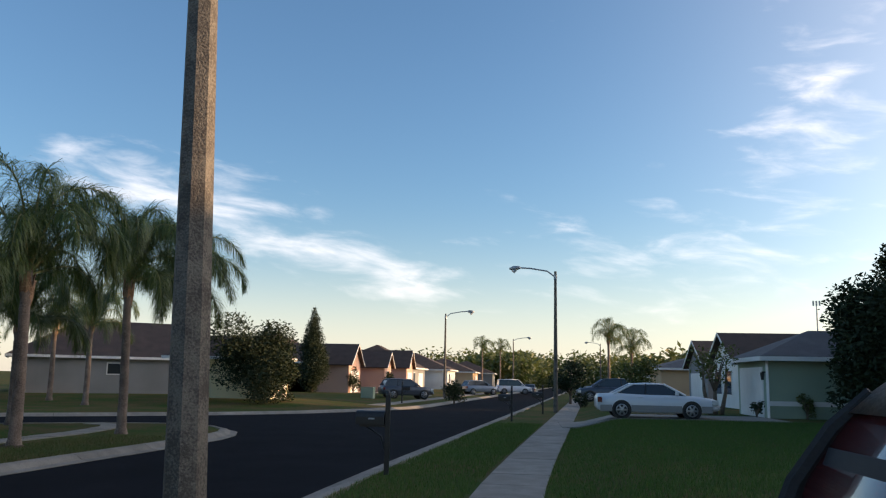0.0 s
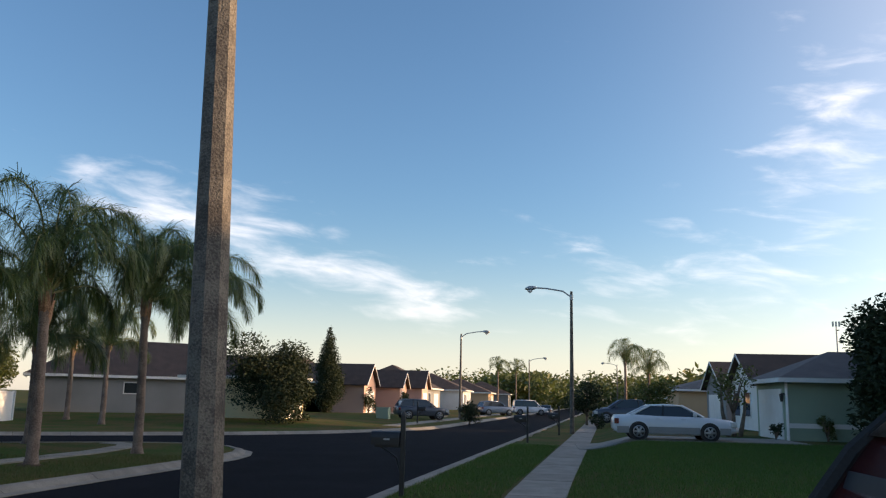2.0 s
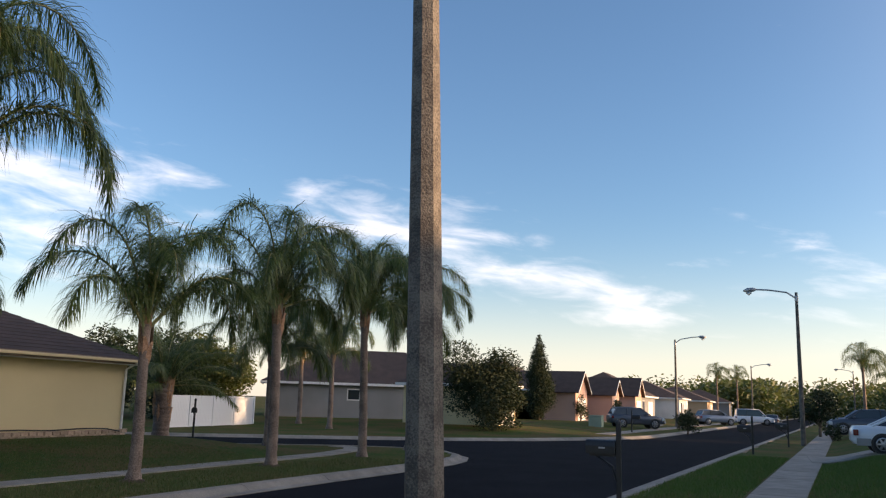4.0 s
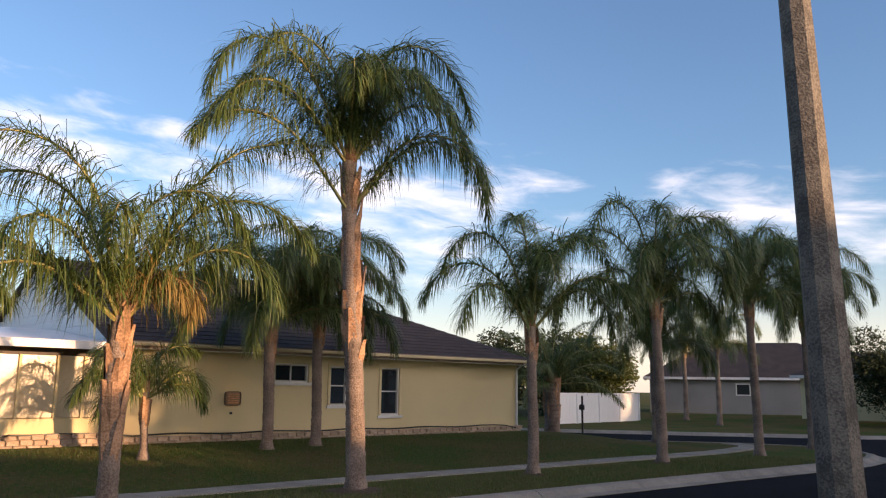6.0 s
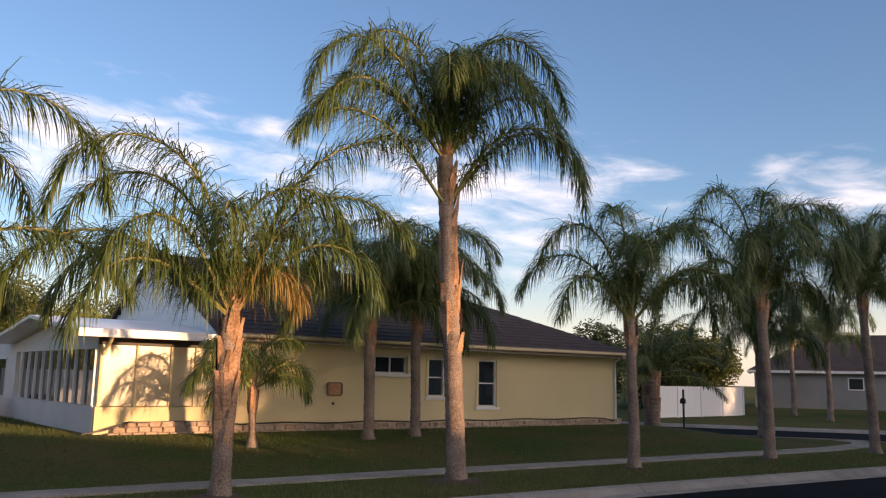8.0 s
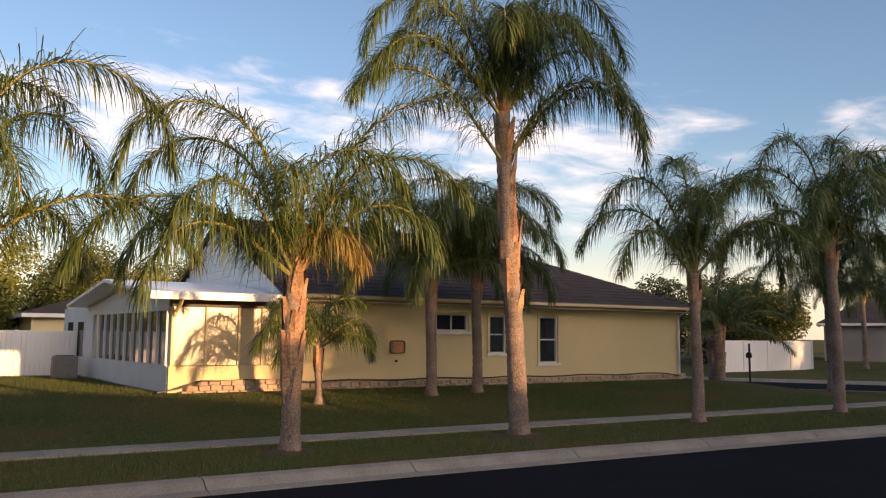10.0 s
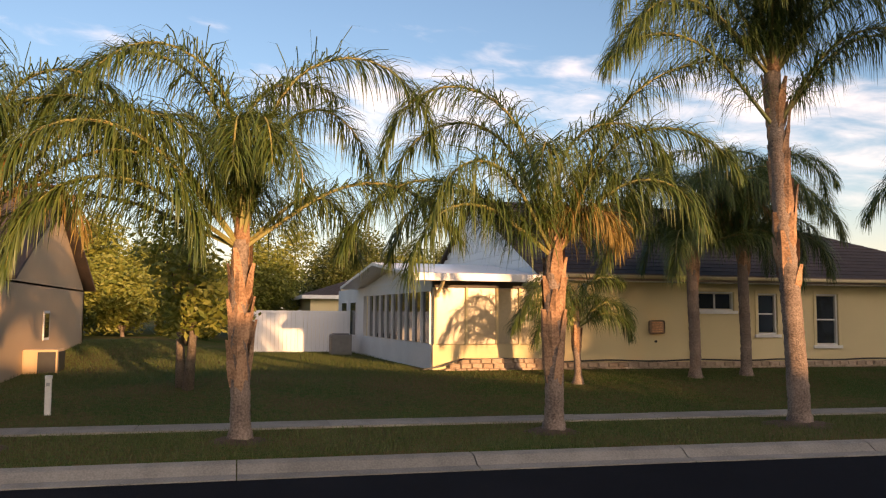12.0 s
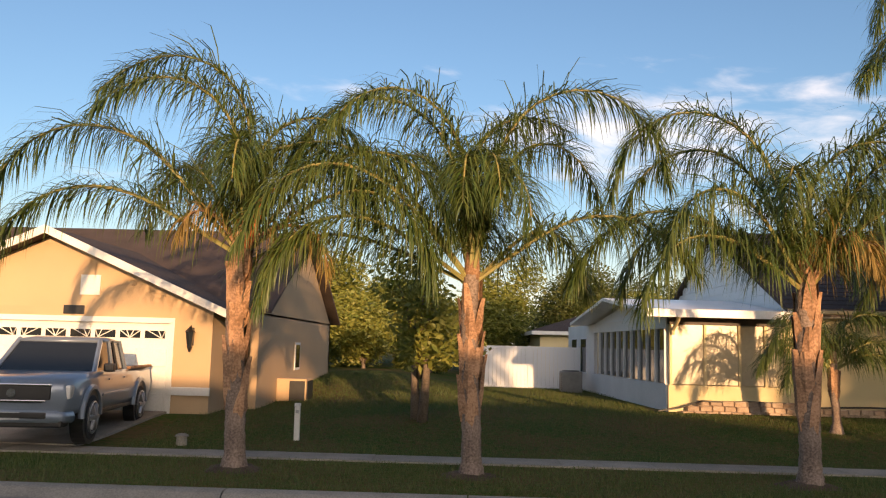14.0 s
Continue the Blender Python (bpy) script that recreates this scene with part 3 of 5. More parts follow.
def mulch_ring(x, y, r, seed):
    rng = random.Random(seed)
    bm = bmesh.new()
    z = float(land(x, y))
    mid = bm.verts.new((x, y, z + 0.06))
    rim = [bm.verts.new((x + r * rng.uniform(0.75, 1.15) * math.cos(a), y + r * rng.uniform(0.75, 1.15) * math.sin(a), z - 0.01)) for a in [2 * math.pi * k / 18 for k in range(18)]]
    inner = [bm.verts.new((mid.co.lerp(v.co, 0.6).x, mid.co.lerp(v.co, 0.6).y, z + rng.uniform(0.03, 0.06))) for v in rim]
    for k in range(18):
        bm.faces.new((mid, inner[k], inner[(k + 1) % 18]))
        bm.faces.new((inner[k], rim[k], rim[(k + 1) % 18], inner[(k + 1) % 18]))
    tagged(part("mulch_bed", bm, MULCH, smooth=True), "ring of brown mulch and dead grass round a palm", "mulch", "mulch rings under the palms")


for k, (x, y, r) in enumerate(((-12.4, -3.4, 0.5), (-12.4, 0.03, 0.45), (-12.4, 4.85, 0.5), (-12.4, 9.4, 0.65), (-12.4, 14.3, 0.35), (-12.4, 19.5, 0.35))):
    mulch_ring(x, y, r, 100 + k)
# stout date palm behind the cream house's corner
palm(-24.6, 29.6, 2.3, [(r, r + 60 if r > 0 else r - 60, 3.3, t) for r, t in ((-75, 0), (-60, 30), (-45, -20), (-30, 20), (-12, 0), (10, -20), (28, 25), (42, 0), (58, 30), (75, 10), (85, 40), (-85, 20), (15, 80), (-35, 70), (45, 75), (60, -40), (-60, -40), (30, -60), (-25, -60))], 22, "stout date palm with stiff spreading fronds and a thick trunk", foot=0.34, top=0.40, boots=14, leaf=0.42, group="")


# ---- houses ----
def poly(bm, *pts):
    return bm.faces.new([bm.verts.new(p) for p in pts])


def slab_roof(pts_list, thick=0.10):
    """Roof planes with thickness."""
    bm = bmesh.new()
    for pts in pts_list:
        a = [bm.verts.new(p) for p in pts]
        b = [bm.verts.new((p[0], p[1], p[2] - thick)) for p in pts]
        bm.faces.new(a)
        bm.faces.new(b[::-1])
        for i in range(len(a)):
            j = (i + 1) % len(a)
            bm.faces.new((a[i], b[i], b[j], a[j]))
    bmesh.ops.recalc_face_normals(bm, faces=bm.faces)
    return bm


def wall_with_holes(bm, length, z0, z1, holes, thick=0.2):
    """Wall along +y from 0, outer face at x = 0, openings (y0, z0, y1, z1) cut through."""
    ys = sorted({0.0, length, *[h[0] for h in holes], *[h[2] for h in holes]})
    zs = sorted({z0, z1, *[h[1] for h in holes], *[h[3] for h in holes]})
    for ya, yb in zip(ys, ys[1:]):
        run = None
        for za, zb in zip(zs, zs[1:]):
            solid = not any(h[0] < (ya + yb) / 2 < h[2] and h[1] < (za + zb) / 2 < h[3] for h in holes)
            if solid:
                run = (run[0], zb) if run else (za, zb)
            if run and (not solid or zb == zs[-1]):
                box(bm, -thick, ya, run[0], 0, yb, run[1])
                run = None
    bmesh.ops.remove_doubles(bm, verts=bm.verts, dist=0.0005)
    return bm


def sash_window(parent, y0, z0, y1, z1, rails=1, mullions=0, trim=0.09):
    """White framed window in a wall whose outer face is x = 0."""
    win = part("window", boxes((-0.14, y0 + 0.002, z0 + 0.002, -0.03, y0 + 0.05, z1 - 0.002), (-0.14, y1 - 0.05, z0 + 0.002, -0.03, y1 - 0.002, z1 - 0.002), (-0.14, y0 + 0.05, z0 + 0.002, -0.03, y1 - 0.05, z0 + 0.05), (-0.14, y0 + 0.05, z1 - 0.05, -0.03, y1 - 0.05, z1 - 0.002)), WHITE, parent)
    h, w = (z1 - z0 - 0.1) / (rails + 1), (y1 - y0 - 0.1) / (mullions + 1)
    for i in range(rails + 1):
        for j in range(mullions + 1):
            a, b = z0 + 0.05 + h * i, y0 + 0.05 + w * j
            part("pane", boxes((-0.11, b + 0.015, a + 0.015, -0.10, b + w - 0.015, a + h - 0.015)), GLASS, win)
    bars = [(-0.13, y0 + 0.05, z0 + 0.05 + h * i - 0.02, -0.06, y1 - 0.05, z0 + 0.05 + h * i + 0.02) for i in range(1, rails + 1)]
    bars += [(-0.13, y0 + 0.05 + w * j - 0.02, z0 + 0.05, -0.058, y0 + 0.05 + w * j + 0.02, z1 - 0.05) for j in range(1, mullions + 1)]
    if bars:
        part("sash_bar", boxes(*bars), WHITE, win)
    t = trim
    part("trim", boxes((0.002, y0 - t, z1, 0.03, y1 + t, z1 + t), (0.002, y0 - t, z0, 0.03, y0, z1), (0.002, y1, z0, 0.03, y1 + t, z1)), STUCCO_Y if trim < 0.12 else WHITE, win)
    part("sill", boxes((0.002, y0 - t - 0.03, z0 - 0.09, 0.05, y1 + t + 0.03, z0), bevel=0.008), WHITE, win)
    return win


def yellow_house():
    X = -21.1
    h = thing("house", pose(X, 0, 0), "single-storey cream yellow stucco house with a brown shingle roof", "house")
    holes = [(12.88, 2.0, 14.05, 2.55), (14.85, 1.32, 15.5, 2.52), (16.85, 1.0, 17.62, 2.53)]
    bm = bmesh.new()
    wall_with_holes(bm, 15.4, 0.2, 2.93, [(a - 8.0, b, c - 8.0, d) for a, b, c, d in holes])
    w = part("wall", bm, STUCCO_Y, h)
    w.location.y = 8.0
    part("end_wall", boxes((-12, 23.2, 0.2, -0.2, 23.4, 2.93), (-12.2, 4.2, 0.1, -12, 23.4, 2.93)), STUCCO_Y, h)
    g = bmesh.new()
    prism(g, [(-0.02, 2.6), (-0.02, 2.95), (-6, 5.62), (-12, 2.95), (-12, 2.6)], 8.02, 8.2)
    part("gable", g, VINYL, h, "pale blue-white gable cladding")
    for k in range(10):
        zz = 2.95 + 0.25 * k
        half = max(0.1, (5.6 - zz) * 2.22)
        part("siding_board", boxes((-6 - half, 7.995, zz, -6 + half, 8.018, zz + 0.235)), VINYL, h)
    e, rz = 2.98, 5.78
    roof = part("roof", slab_roof([[(0.45, 7.85, e), (0.45, 23.85, e), (-6, 17.3, rz), (-6, 7.85, rz)], [(-12.45, 7.85, e), (-6, 7.85, rz), (-6, 17.3, rz), (-12.45, 23.85, e)], [(0.45, 23.85, e), (-12.45, 23.85, e), (-6, 17.3, rz)]]), SHINGLE, h)
    # shingle courses on the street slope
    for k in range(22):
        s0, s1 = k / 22, (k + 1) / 22
        a, b = Vector((0.45, 0, e)).lerp(Vector((-6, 0, rz)), s0), Vector((0.45, 0, e)).lerp(Vector((-6, 0, rz)), s1)
        yb0, yb1 = 23.85 - 6.55 * s0, 23.85 - 6.55 * s1
        c = bmesh.new()
        poly(c, (a.x, 7.86, a.z + 0.022), (a.x, yb0, a.z + 0.022), (b.x, yb1, b.z + 0.006), (b.x, 7.86, b.z + 0.006))
        poly(c, (a.x, 7.86, a.z + 0.003), (a.x, yb0, a.z + 0.003), (a.x, yb0, a.z + 0.022), (a.x, 7.86, a.z + 0.022))
        part("shingle_course", c, SHINGLE, roof)
    part("fascia", boxes((0.452, 7.85, 2.80, 0.475, 23.87, 2.985), (-12.4, 23.855, 2.80, 0.45, 23.88, 2.985)), material("brown_fascia", (0.30, 0.22, 0.17), 0.6), h)
    part("soffit", boxes((0.0, 8.0, 2.78, 0.45, 23.85, 2.80), (-12.0, 23.4, 2.78, 0.0, 23.85, 2.80)), WHITE, h)
    part("gutter", boxes((0.478, 7.9, 2.86, 0.57, 23.86, 2.95), bevel=0.02), STUCCO_Y, h, "cream painted gutter")
    part("downpipe", tubes(([(0.5, 23.3, 2.86), (0.06, 23.3, 2.62), (0.06, 23.3, 0.45)], 0.045)), WHITE, h)
    sash_window(h, *[holes[0][i] for i in (0, 1, 2, 3)], rails=0, mullions=1)
    sash_window(h, *holes[1])
    sash_window(h, *holes[2])
    v = part("vent_cover", boxes((0.002, 11.3, 1.33, 0.07, 11.78, 1.72), bevel=0.09), material("brown_vent", (0.22, 0.16, 0.11), 0.7), h, "brown octagonal wall vent")
    for k in range(5):
        part("slat", boxes((0.07, 11.38, 1.39 + 0.06 * k, 0.085, 11.70, 1.42 + 0.06 * k)), BOOT, v)
    part("pipe_outlet", tubes(([(0, 11.52, 1.12), (0.05, 11.52, 1.12)], 0.035)), BLACK, h)
    return h


yellow_house()


def block_edging():
    """Low edging of split-faced blocks along the wall's foot, with a black hose on it."""
    edging = thing("block_edging", pose(-21.1, 0, 0.30), "low edging of tan split-face blocks at the wall's foot", "edging")
    rng = random.Random(5)
    shared = []
    for v in range(4):
        bm = boxes((0.0, 0.008, 0.0, 0.17, 0.292, 0.125), bevel=0.018)
        for vert in bm.verts:
            if vert.co.x > 0.1:
                vert.co += Vector((rng.uniform(-0.02, 0.03), rng.uniform(-0.01, 0.01), rng.uniform(-0.01, 0.01)))
        shared.append(mesh_from("block", bm))
    for row in range(2):
        for k in range(60):
            ob = part("block", shared[(k * 7 + row * 3) % 4], BLOCK, edging)
            ob.location = (0.12 - 0.05 * row + rng.uniform(-0.015, 0.015), 5.3 + 0.3 * k + 0.15 * row, 0.127 * row)
            if k > 58 and row:
                ob.location.z += 0.02
    for k in range(8):
        ob = part("block", shared[k % 4], BLOCK, edging)
        ob.location = (0.05, 5.7 + 0.3 * k, 0.256)
    pts = [(-20.7, 4.7, 0.42), (-20.75, 5.2, 0.50), (-20.85, 5.8, 0.68)] + [(-20.9, 6.3 + 0.6 * k, 0.66 + 0.02 * math.sin(k * 1.3) - (0.06 if k > 3 else 0)) for k in range(28)] + [(-20.8, 23.0, 0.5)]
    tagged(part("garden_hose", tubes((pts, 0.022), n=6), BLACK), "black hose lying along the top of the block edging", "hose")


block_edging()


def porch():
    p = thing("sun_porch", pose(-21.1, 5.05, 0.0), "glazed sun porch with a low white aluminium roof", "porch")
    # street side: kick wall, panels and posts
    part("kick_wall", boxes((-0.12, 0.0, 0.2, 0.0, 2.94, 1.04)), STUCCO_Y, p, "cream kick wall")
    part("header", boxes((-0.12, 0.0, 2.55, 0.0, 2.94, 2.76)), material("dark_header", (0.08, 0.06, 0.05), 0.6), p)
    edges = [0.06, 0.92, 1.78, 2.42, 2.9]
    for a, b in zip(edges, edges[1:]):
        part("panel", boxes((-0.075, a + 0.03, 1.06, -0.055, b - 0.03, 2.54)), PORCH_PANEL, p, "cream sheer panel" if a < 0.1 else "")
    for e in edges:
        part("post", boxes((-0.10, e - 0.03, 1.042, 0.012, e + 0.03, 2.548)), STUCCO_Y, p)
    # end side runs back from the corner, slightly turned
    end = part("end_wall", boxes((-8.0, -0.02, 0.0, -0.12, 0.1, 1.05), (-8.0, -0.02, 2.45, -0.12, 0.1, 2.75), (-12.5, -0.02, 0.0, -8.0, 0.1, 2.75)), WHITE, p, "white end wall in shade")
    end.rotation_euler.z = radians(4.0)
    for k in range(10):
        x = -0.2 - k * 0.78
        part("jamb", boxes((x - 0.03, -0.045, 1.052, x + 0.03, 0.06, 2.448)), ALU, end)
        if k < 9:
            part("glass_panel", boxes((x - 0.74, 0.02, 1.07, x - 0.04, 0.035, 2.44)), GLASS, end)
    for x in (-9.6, -11.2):
        w = part("window", boxes((x - 0.5, -0.05, 1.0, x + 0.5, -0.022, 2.3)), ALU, end)
        part("pane", boxes((x - 0.43, -0.056, 1.06, x + 0.43, -0.051, 2.24)), GLASS, w)
    tri = bmesh.new()
    tv = [tri.verts.new(c) for c in ((-0.1, 0.0, 2.752), (-8.1, 0.0, 2.752), (-4.1, 0.0, 3.22), (-0.1, 0.08, 2.752), (-8.1, 0.08, 2.752), (-4.1, 0.08, 3.22))]
    for idx in ((0, 1, 2), (5, 4, 3), (0, 3, 4, 1), (1, 4, 5, 2), (2, 5, 3, 0)):
        tri.faces.new([tv[i] for i in idx])
    part("gable_panel", tri, VINYL, end)
    part("roof", slab_roof([[(0.62, -0.65, 2.86), (0.62, 2.9, 2.86), (-4.1, 2.9, 3.42), (-4.1, -0.95, 3.42)], [(-4.1, -0.95, 3.42), (-4.1, 2.9, 3.42), (-8.9, 2.9, 2.80), (-8.9, -1.3, 2.80)]], 0.09), ALU, p)
    part("fascia", boxes((0.622, -0.66, 2.70, 0.66, 2.9, 2.90), bevel=0.01), ALU, p)
    part("downpipe", tubes(([(0.6, 0.12, 2.74), (0.5, 0.12, 2.62), (0.12, 0.1, 2.42), (0.05, 0.1, 2.3)], 0.05)), STUCCO_Y, p)
    # appliances at the far end
    ac = thing("air_conditioner", pose(-29.3, 3.7, float(land(-29.3, 3.7))), "grey air-conditioning unit against the porch end", "air conditioner")
    part("housing", boxes((-0.4, -0.35, 0, 0.4, 0.35, 0.72), bevel=0.03), material("grey_cabinet", (0.22, 0.22, 0.21), 0.6), ac)
    for k in range(9):
        part("louvre", boxes((-0.34, -0.37, 0.08 + 0.066 * k, 0.34, -0.352, 0.115 + 0.066 * k)), BLACK, ac)
    part("top_grille", tubes(([(0, 0, 0.72), (0, 0, 0.75)], 0.3), n=16), BLACK, ac)


porch()


def tan_house():
    X, Z = -18.6, 0.2
    h = thing("house", pose(X, 0, Z), "single-storey tan stucco house with a double garage", "house")
    # garage wing: gable towards the street
    hole = (-12.3, 0.02, -6.65, 2.0)
    g = bmesh.new()
    wall_with_holes(g, 7.6, 0.0, 2.32, [(hole[0] + 13.3, 0.0, hole[2] + 13.3, hole[3])])
    w = part("wall", g, STUCCO_TAN, h)
    w.location.y = -13.3
    gb = bmesh.new()
    a = [gb.verts.new((x, y, z)) for x in (0.0, -0.2) for y, z in ((-13.3, 2.32), (-5.7, 2.32), (-9.4, 3.95))]
    for idx in ((0, 1, 2), (5, 4, 3), (0, 3, 4, 1), (1, 4, 5, 2), (2, 5, 3, 0)):
        gb.faces.new([a[i] for i in idx])
    bmesh.ops.recalc_face_normals(gb, faces=gb.faces)
    part("gable", gb, STUCCO_TAN, h)
    part("side_wall", boxes((-1.4, -5.9, 0.0, -0.2, -5.7, 2.32), (-12, -5.2, 0.0, -1.4, -5.0, 2.35), (-12, -18, 0.0, -11.8, -5.0, 2.35)), STUCCO_TAN, h)
    door = part("garage_door", boxes((-0.12, hole[0], 0.0, -0.07, hole[2], 2.0)), WHITE, h, "white sectional garage door with fanned top lights")
    for r in range(3):
        for c in range(8):
            y0, z0 = hole[0] + 0.08 + c * 0.7, 0.05 + r * 0.49
            part("panel", boxes((-0.069, y0, z0, -0.055, y0 + 0.6, z0 + 0.4), bevel=0.012), WHITE, door)
    for c in range(10):
        y0, z0 = hole[2] - 0.13 - 0.565 * (c + 1) + 0.1, 1.66
        light = part("top_light", boxes((-0.069, y0, z0, -0.06, y0 + 0.46, z0 + 0.17)), GLASS, door)
        mid = y0 + 0.23 + (0.16, 0.0, -0.16)[c % 3]
        rays = bmesh.new()
        for a in (-62, -25, 25, 62):
            end = Vector((-0.056, mid + 0.17 * math.tan(radians(a)), z0 + 0.17))
            end.y = min(max(end.y, y0), y0 + 0.46)
            tube(rays, [(-0.056, mid, z0), end], 0.011, 4)
        part("glazing_ray", rays, WHITE, light)
    part("door_trim", boxes((0.002, hole[0] - 0.12, 2.0, 0.03, hole[2] + 0.1, 2.12), (0.002, hole[2], 0.0, 0.03, hole[2] + 0.1, 2.0)), WHITE, h)
    part("band", boxes((0.002, hole[2] + 0.1, 0.42, 0.06, -5.68, 0.60), bevel=0.01), WHITE, h, "white moulded band")
    part("wall_plaque", boxes((0.002, -9.1, 2.16, 0.03, -8.62, 2.36), bevel=0.01), BLACK, h, "small dark plaque over the garage door")
    part("gable_vent", boxes((0.002, -8.75, 2.6, 0.03, -8.3, 3.05)), WHITE, h, "small white gable vent")
    part("roof", slab_roof([[(0.5, -5.25, 2.30), (0.5, -9.4, 4.08), (-7, -9.4, 4.08), (-7, -5.25, 2.30)], [(0.5, -13.6, 2.25), (-7, -13.6, 2.25), (-7, -9.4, 4.08), (0.5, -9.4, 4.08)]], 0.09), SHINGLE, h)
    part("main_roof", slab_roof([[(-1.3, -4.7, 2.42), (-1.3, -19, 2.42), (-6.6, -19, 5.0), (-6.6, -4.7, 5.0)], [(-12.4, -4.7, 2.42), (-6.6, -4.7, 5.0), (-6.6, -19, 5.0), (-12.4, -19, 2.42)]], 0.09), SHINGLE, h)
    gm = bmesh.new()
    prism(gm, [(-1.45, 2.3), (-6.6, 4.85), (-11.95, 2.3)], -5.2, -5.0)
    part("main_gable", gm, STUCCO_TAN, h)
    part("bargeboard", slab_roof([[(0.505, -5.2, 2.30), (0.505, -9.4, 4.10), (0.56, -9.4, 4.10), (0.56, -5.2, 2.30)], [(0.505, -9.4, 4.10), (0.505, -13.6, 2.27), (0.56, -13.6, 2.27), (0.56, -9.4, 4.10)]], 0.18), WHITE, h)
    wn_ = part("window", boxes((-6.4, -4.998, 0.85, -5.7, -4.97, 1.65)), WHITE, h)
    part("pane", boxes((-6.33, -4.969, 0.92, -5.77, -4.962, 1.58)), GLASS, wn_)
    # carriage lamp
    lamp = thing("wall_lamp", pose(X, -6.15, Z + 1.62), "black carriage lamp on the tan garage wall", "wall lamp")
    part("bracket", boxes((0, -0.05, -0.1, 0.03, 0.05, 0.3), bevel=0.008), BLACK, lamp)
    part("arm", tubes(([(0.02, 0, 0.25), (0.1, 0, 0.34), (0.16, 0, 0.3)], 0.012)), BLACK, lamp)
    part("glass_body", tubes(([(0.15, 0, -0.12), (0.15, 0, 0.2)], [0.055, 0.10]), n=6), GLASS, lamp)
    part("cap", tubes(([(0.15, 0, 0.2), (0.15, 0, 0.32)], [0.12, 0.02]), n=6), BLACK, lamp)
    part("finial", tubes(([(0.15, 0, -0.24), (0.15, 0, -0.12)], [0.015, 0.06]), n=6), BLACK, lamp)
    ac = thing("air_conditioner", pose(-22.6, -4.6, Z - 0.02), "beige air-conditioning unit beside the tan house", "air conditioner")
    part("housing", boxes((-0.45, -0.4, 0, 0.45, 0.4, 0.72), bevel=0.04), STUCCO_TAN, ac)
    part("grille", boxes((0.452, -0.05, 0.08, 0.47, 0.36, 0.66), (-0.4, 0.402, 0.08, 0.4, 0.42, 0.66)), BLACK, ac)


tan_house()


def simple_house(m, w, d, eave, ridge, wall_mat, roof_mat, label, gable_front=True, door_w=4.6, features=()):
    """A far house: front faces local +x; w along y, d along -x. features: (kind, y0, z0, y1, z1)."""
    h = thing("house", m, label, "house", "houses along the street")
    part("wall", boxes((-d, 0, -0.3, 0, w, eave)), wall_mat, h)
    if gable_front:
        bm = bmesh.new()
        a = [bm.verts.new((x, y, z)) for x in (0.0, -d) for y, z in ((0, eave), (w, eave), (w / 2, ridge - 0.15))]
        for idx in ((0, 1, 2), (5, 4, 3), (0, 3, 4, 1), (1, 4, 5, 2), (2, 5, 3, 0)):
            bm.faces.new([a[i] for i in idx])
        part("gable", bm, wall_mat, h)
        part("roof", slab_roof([[(0.4, -0.4, eave - 0.15), (0.4, w / 2, ridge), (-d - 0.4, w / 2, ridge), (-d - 0.4, -0.4, eave - 0.15)], [(0.4, w + 0.4, eave - 0.15), (-d - 0.4, w + 0.4, eave - 0.15), (-d - 0.4, w / 2, ridge), (0.4, w / 2, ridge)]]), roof_mat, h)
        part("bargeboard", slab_roof([[(0.405, -0.4, eave - 0.13), (0.405, w / 2, ridge + 0.02), (0.44, w / 2, ridge + 0.02), (0.44, -0.4, eave - 0.13)], [(0.405, w + 0.4, eave - 0.13), (0.405, w / 2, ridge + 0.02), (0.44, w / 2, ridge + 0.02), (0.44, w + 0.4, eave - 0.13)]], 0.16), WHITE, h)
    else:
        o, k = 0.45, min(w, d) / 2
        e = eave
        if w >= d:
            r0, r1 = (-d / 2, k, ridge), (-d / 2, w - k, ridge)
        else:
            r0, r1 = (-k, w / 2, ridge), (-d + k, w / 2, ridge)
        c = [(o, -o, e), (o, w + o, e), (-d - o, w + o, e), (-d - o, -o, e)]
        faces = [[c[0], c[1], r1, r0], [c[1], c[2], r1], [c[2], c[3], r0, r1], [c[3], c[0], r0]] if w >= d else [[c[0], c[1], r0], [c[1], c[2], r1, r0], [c[2], c[3], r1], [c[3], c[0], r0, r1]]
        part("roof", slab_roof(faces), roof_mat, h)
        part("fascia", boxes((o, -o, e - 0.2, o + 0.03, w + o, e - 0.01), (-d - o, -o - 0.03, e - 0.2, o, -o, e - 0.01), (-d - o, w + o, e - 0.2, o, w + o + 0.03, e - 0.01)), WHITE, h)
    for kind, y0, z0, y1, z1 in features:
        if kind == "garage":
            gd = part("garage_door", boxes((0.002, y0, z0, 0.05, y1, z1)), WHITE, h)
            for r in range(4):
                part("panel", boxes((0.051, y0 + 0.1, z0 + 0.06 + r * (z1 - z0) / 4, 0.065, y1 - 0.1, z0 + (r + 0.85) * (z1 - z0) / 4)), WHITE, gd)
        else:
            wi = part("window", boxes((0.002, y0 - 0.08, z0 - 0.08, 0.05, y1 + 0.08, z1 + 0.08)), WHITE, h)
            part("pane", boxes((0.052, y0, z0, 0.06, y1, z1)), GLASS, wi)
    return h


def road_house(x, y, w, d, eave, ridge, wm, rm, label, west=True, gable=False, features=(), turn=0.0):
    """West-side houses face +x, east-side houses face -x."""
    z = float(land(x, y))
    m = pose(x, y, z, 0, 0, turn) if west else pose(x, y + w, z, 0, 0, 180 + turn)
    return simple_house(m, w, d, eave, ridge, wm, rm, label, gable, features=features)


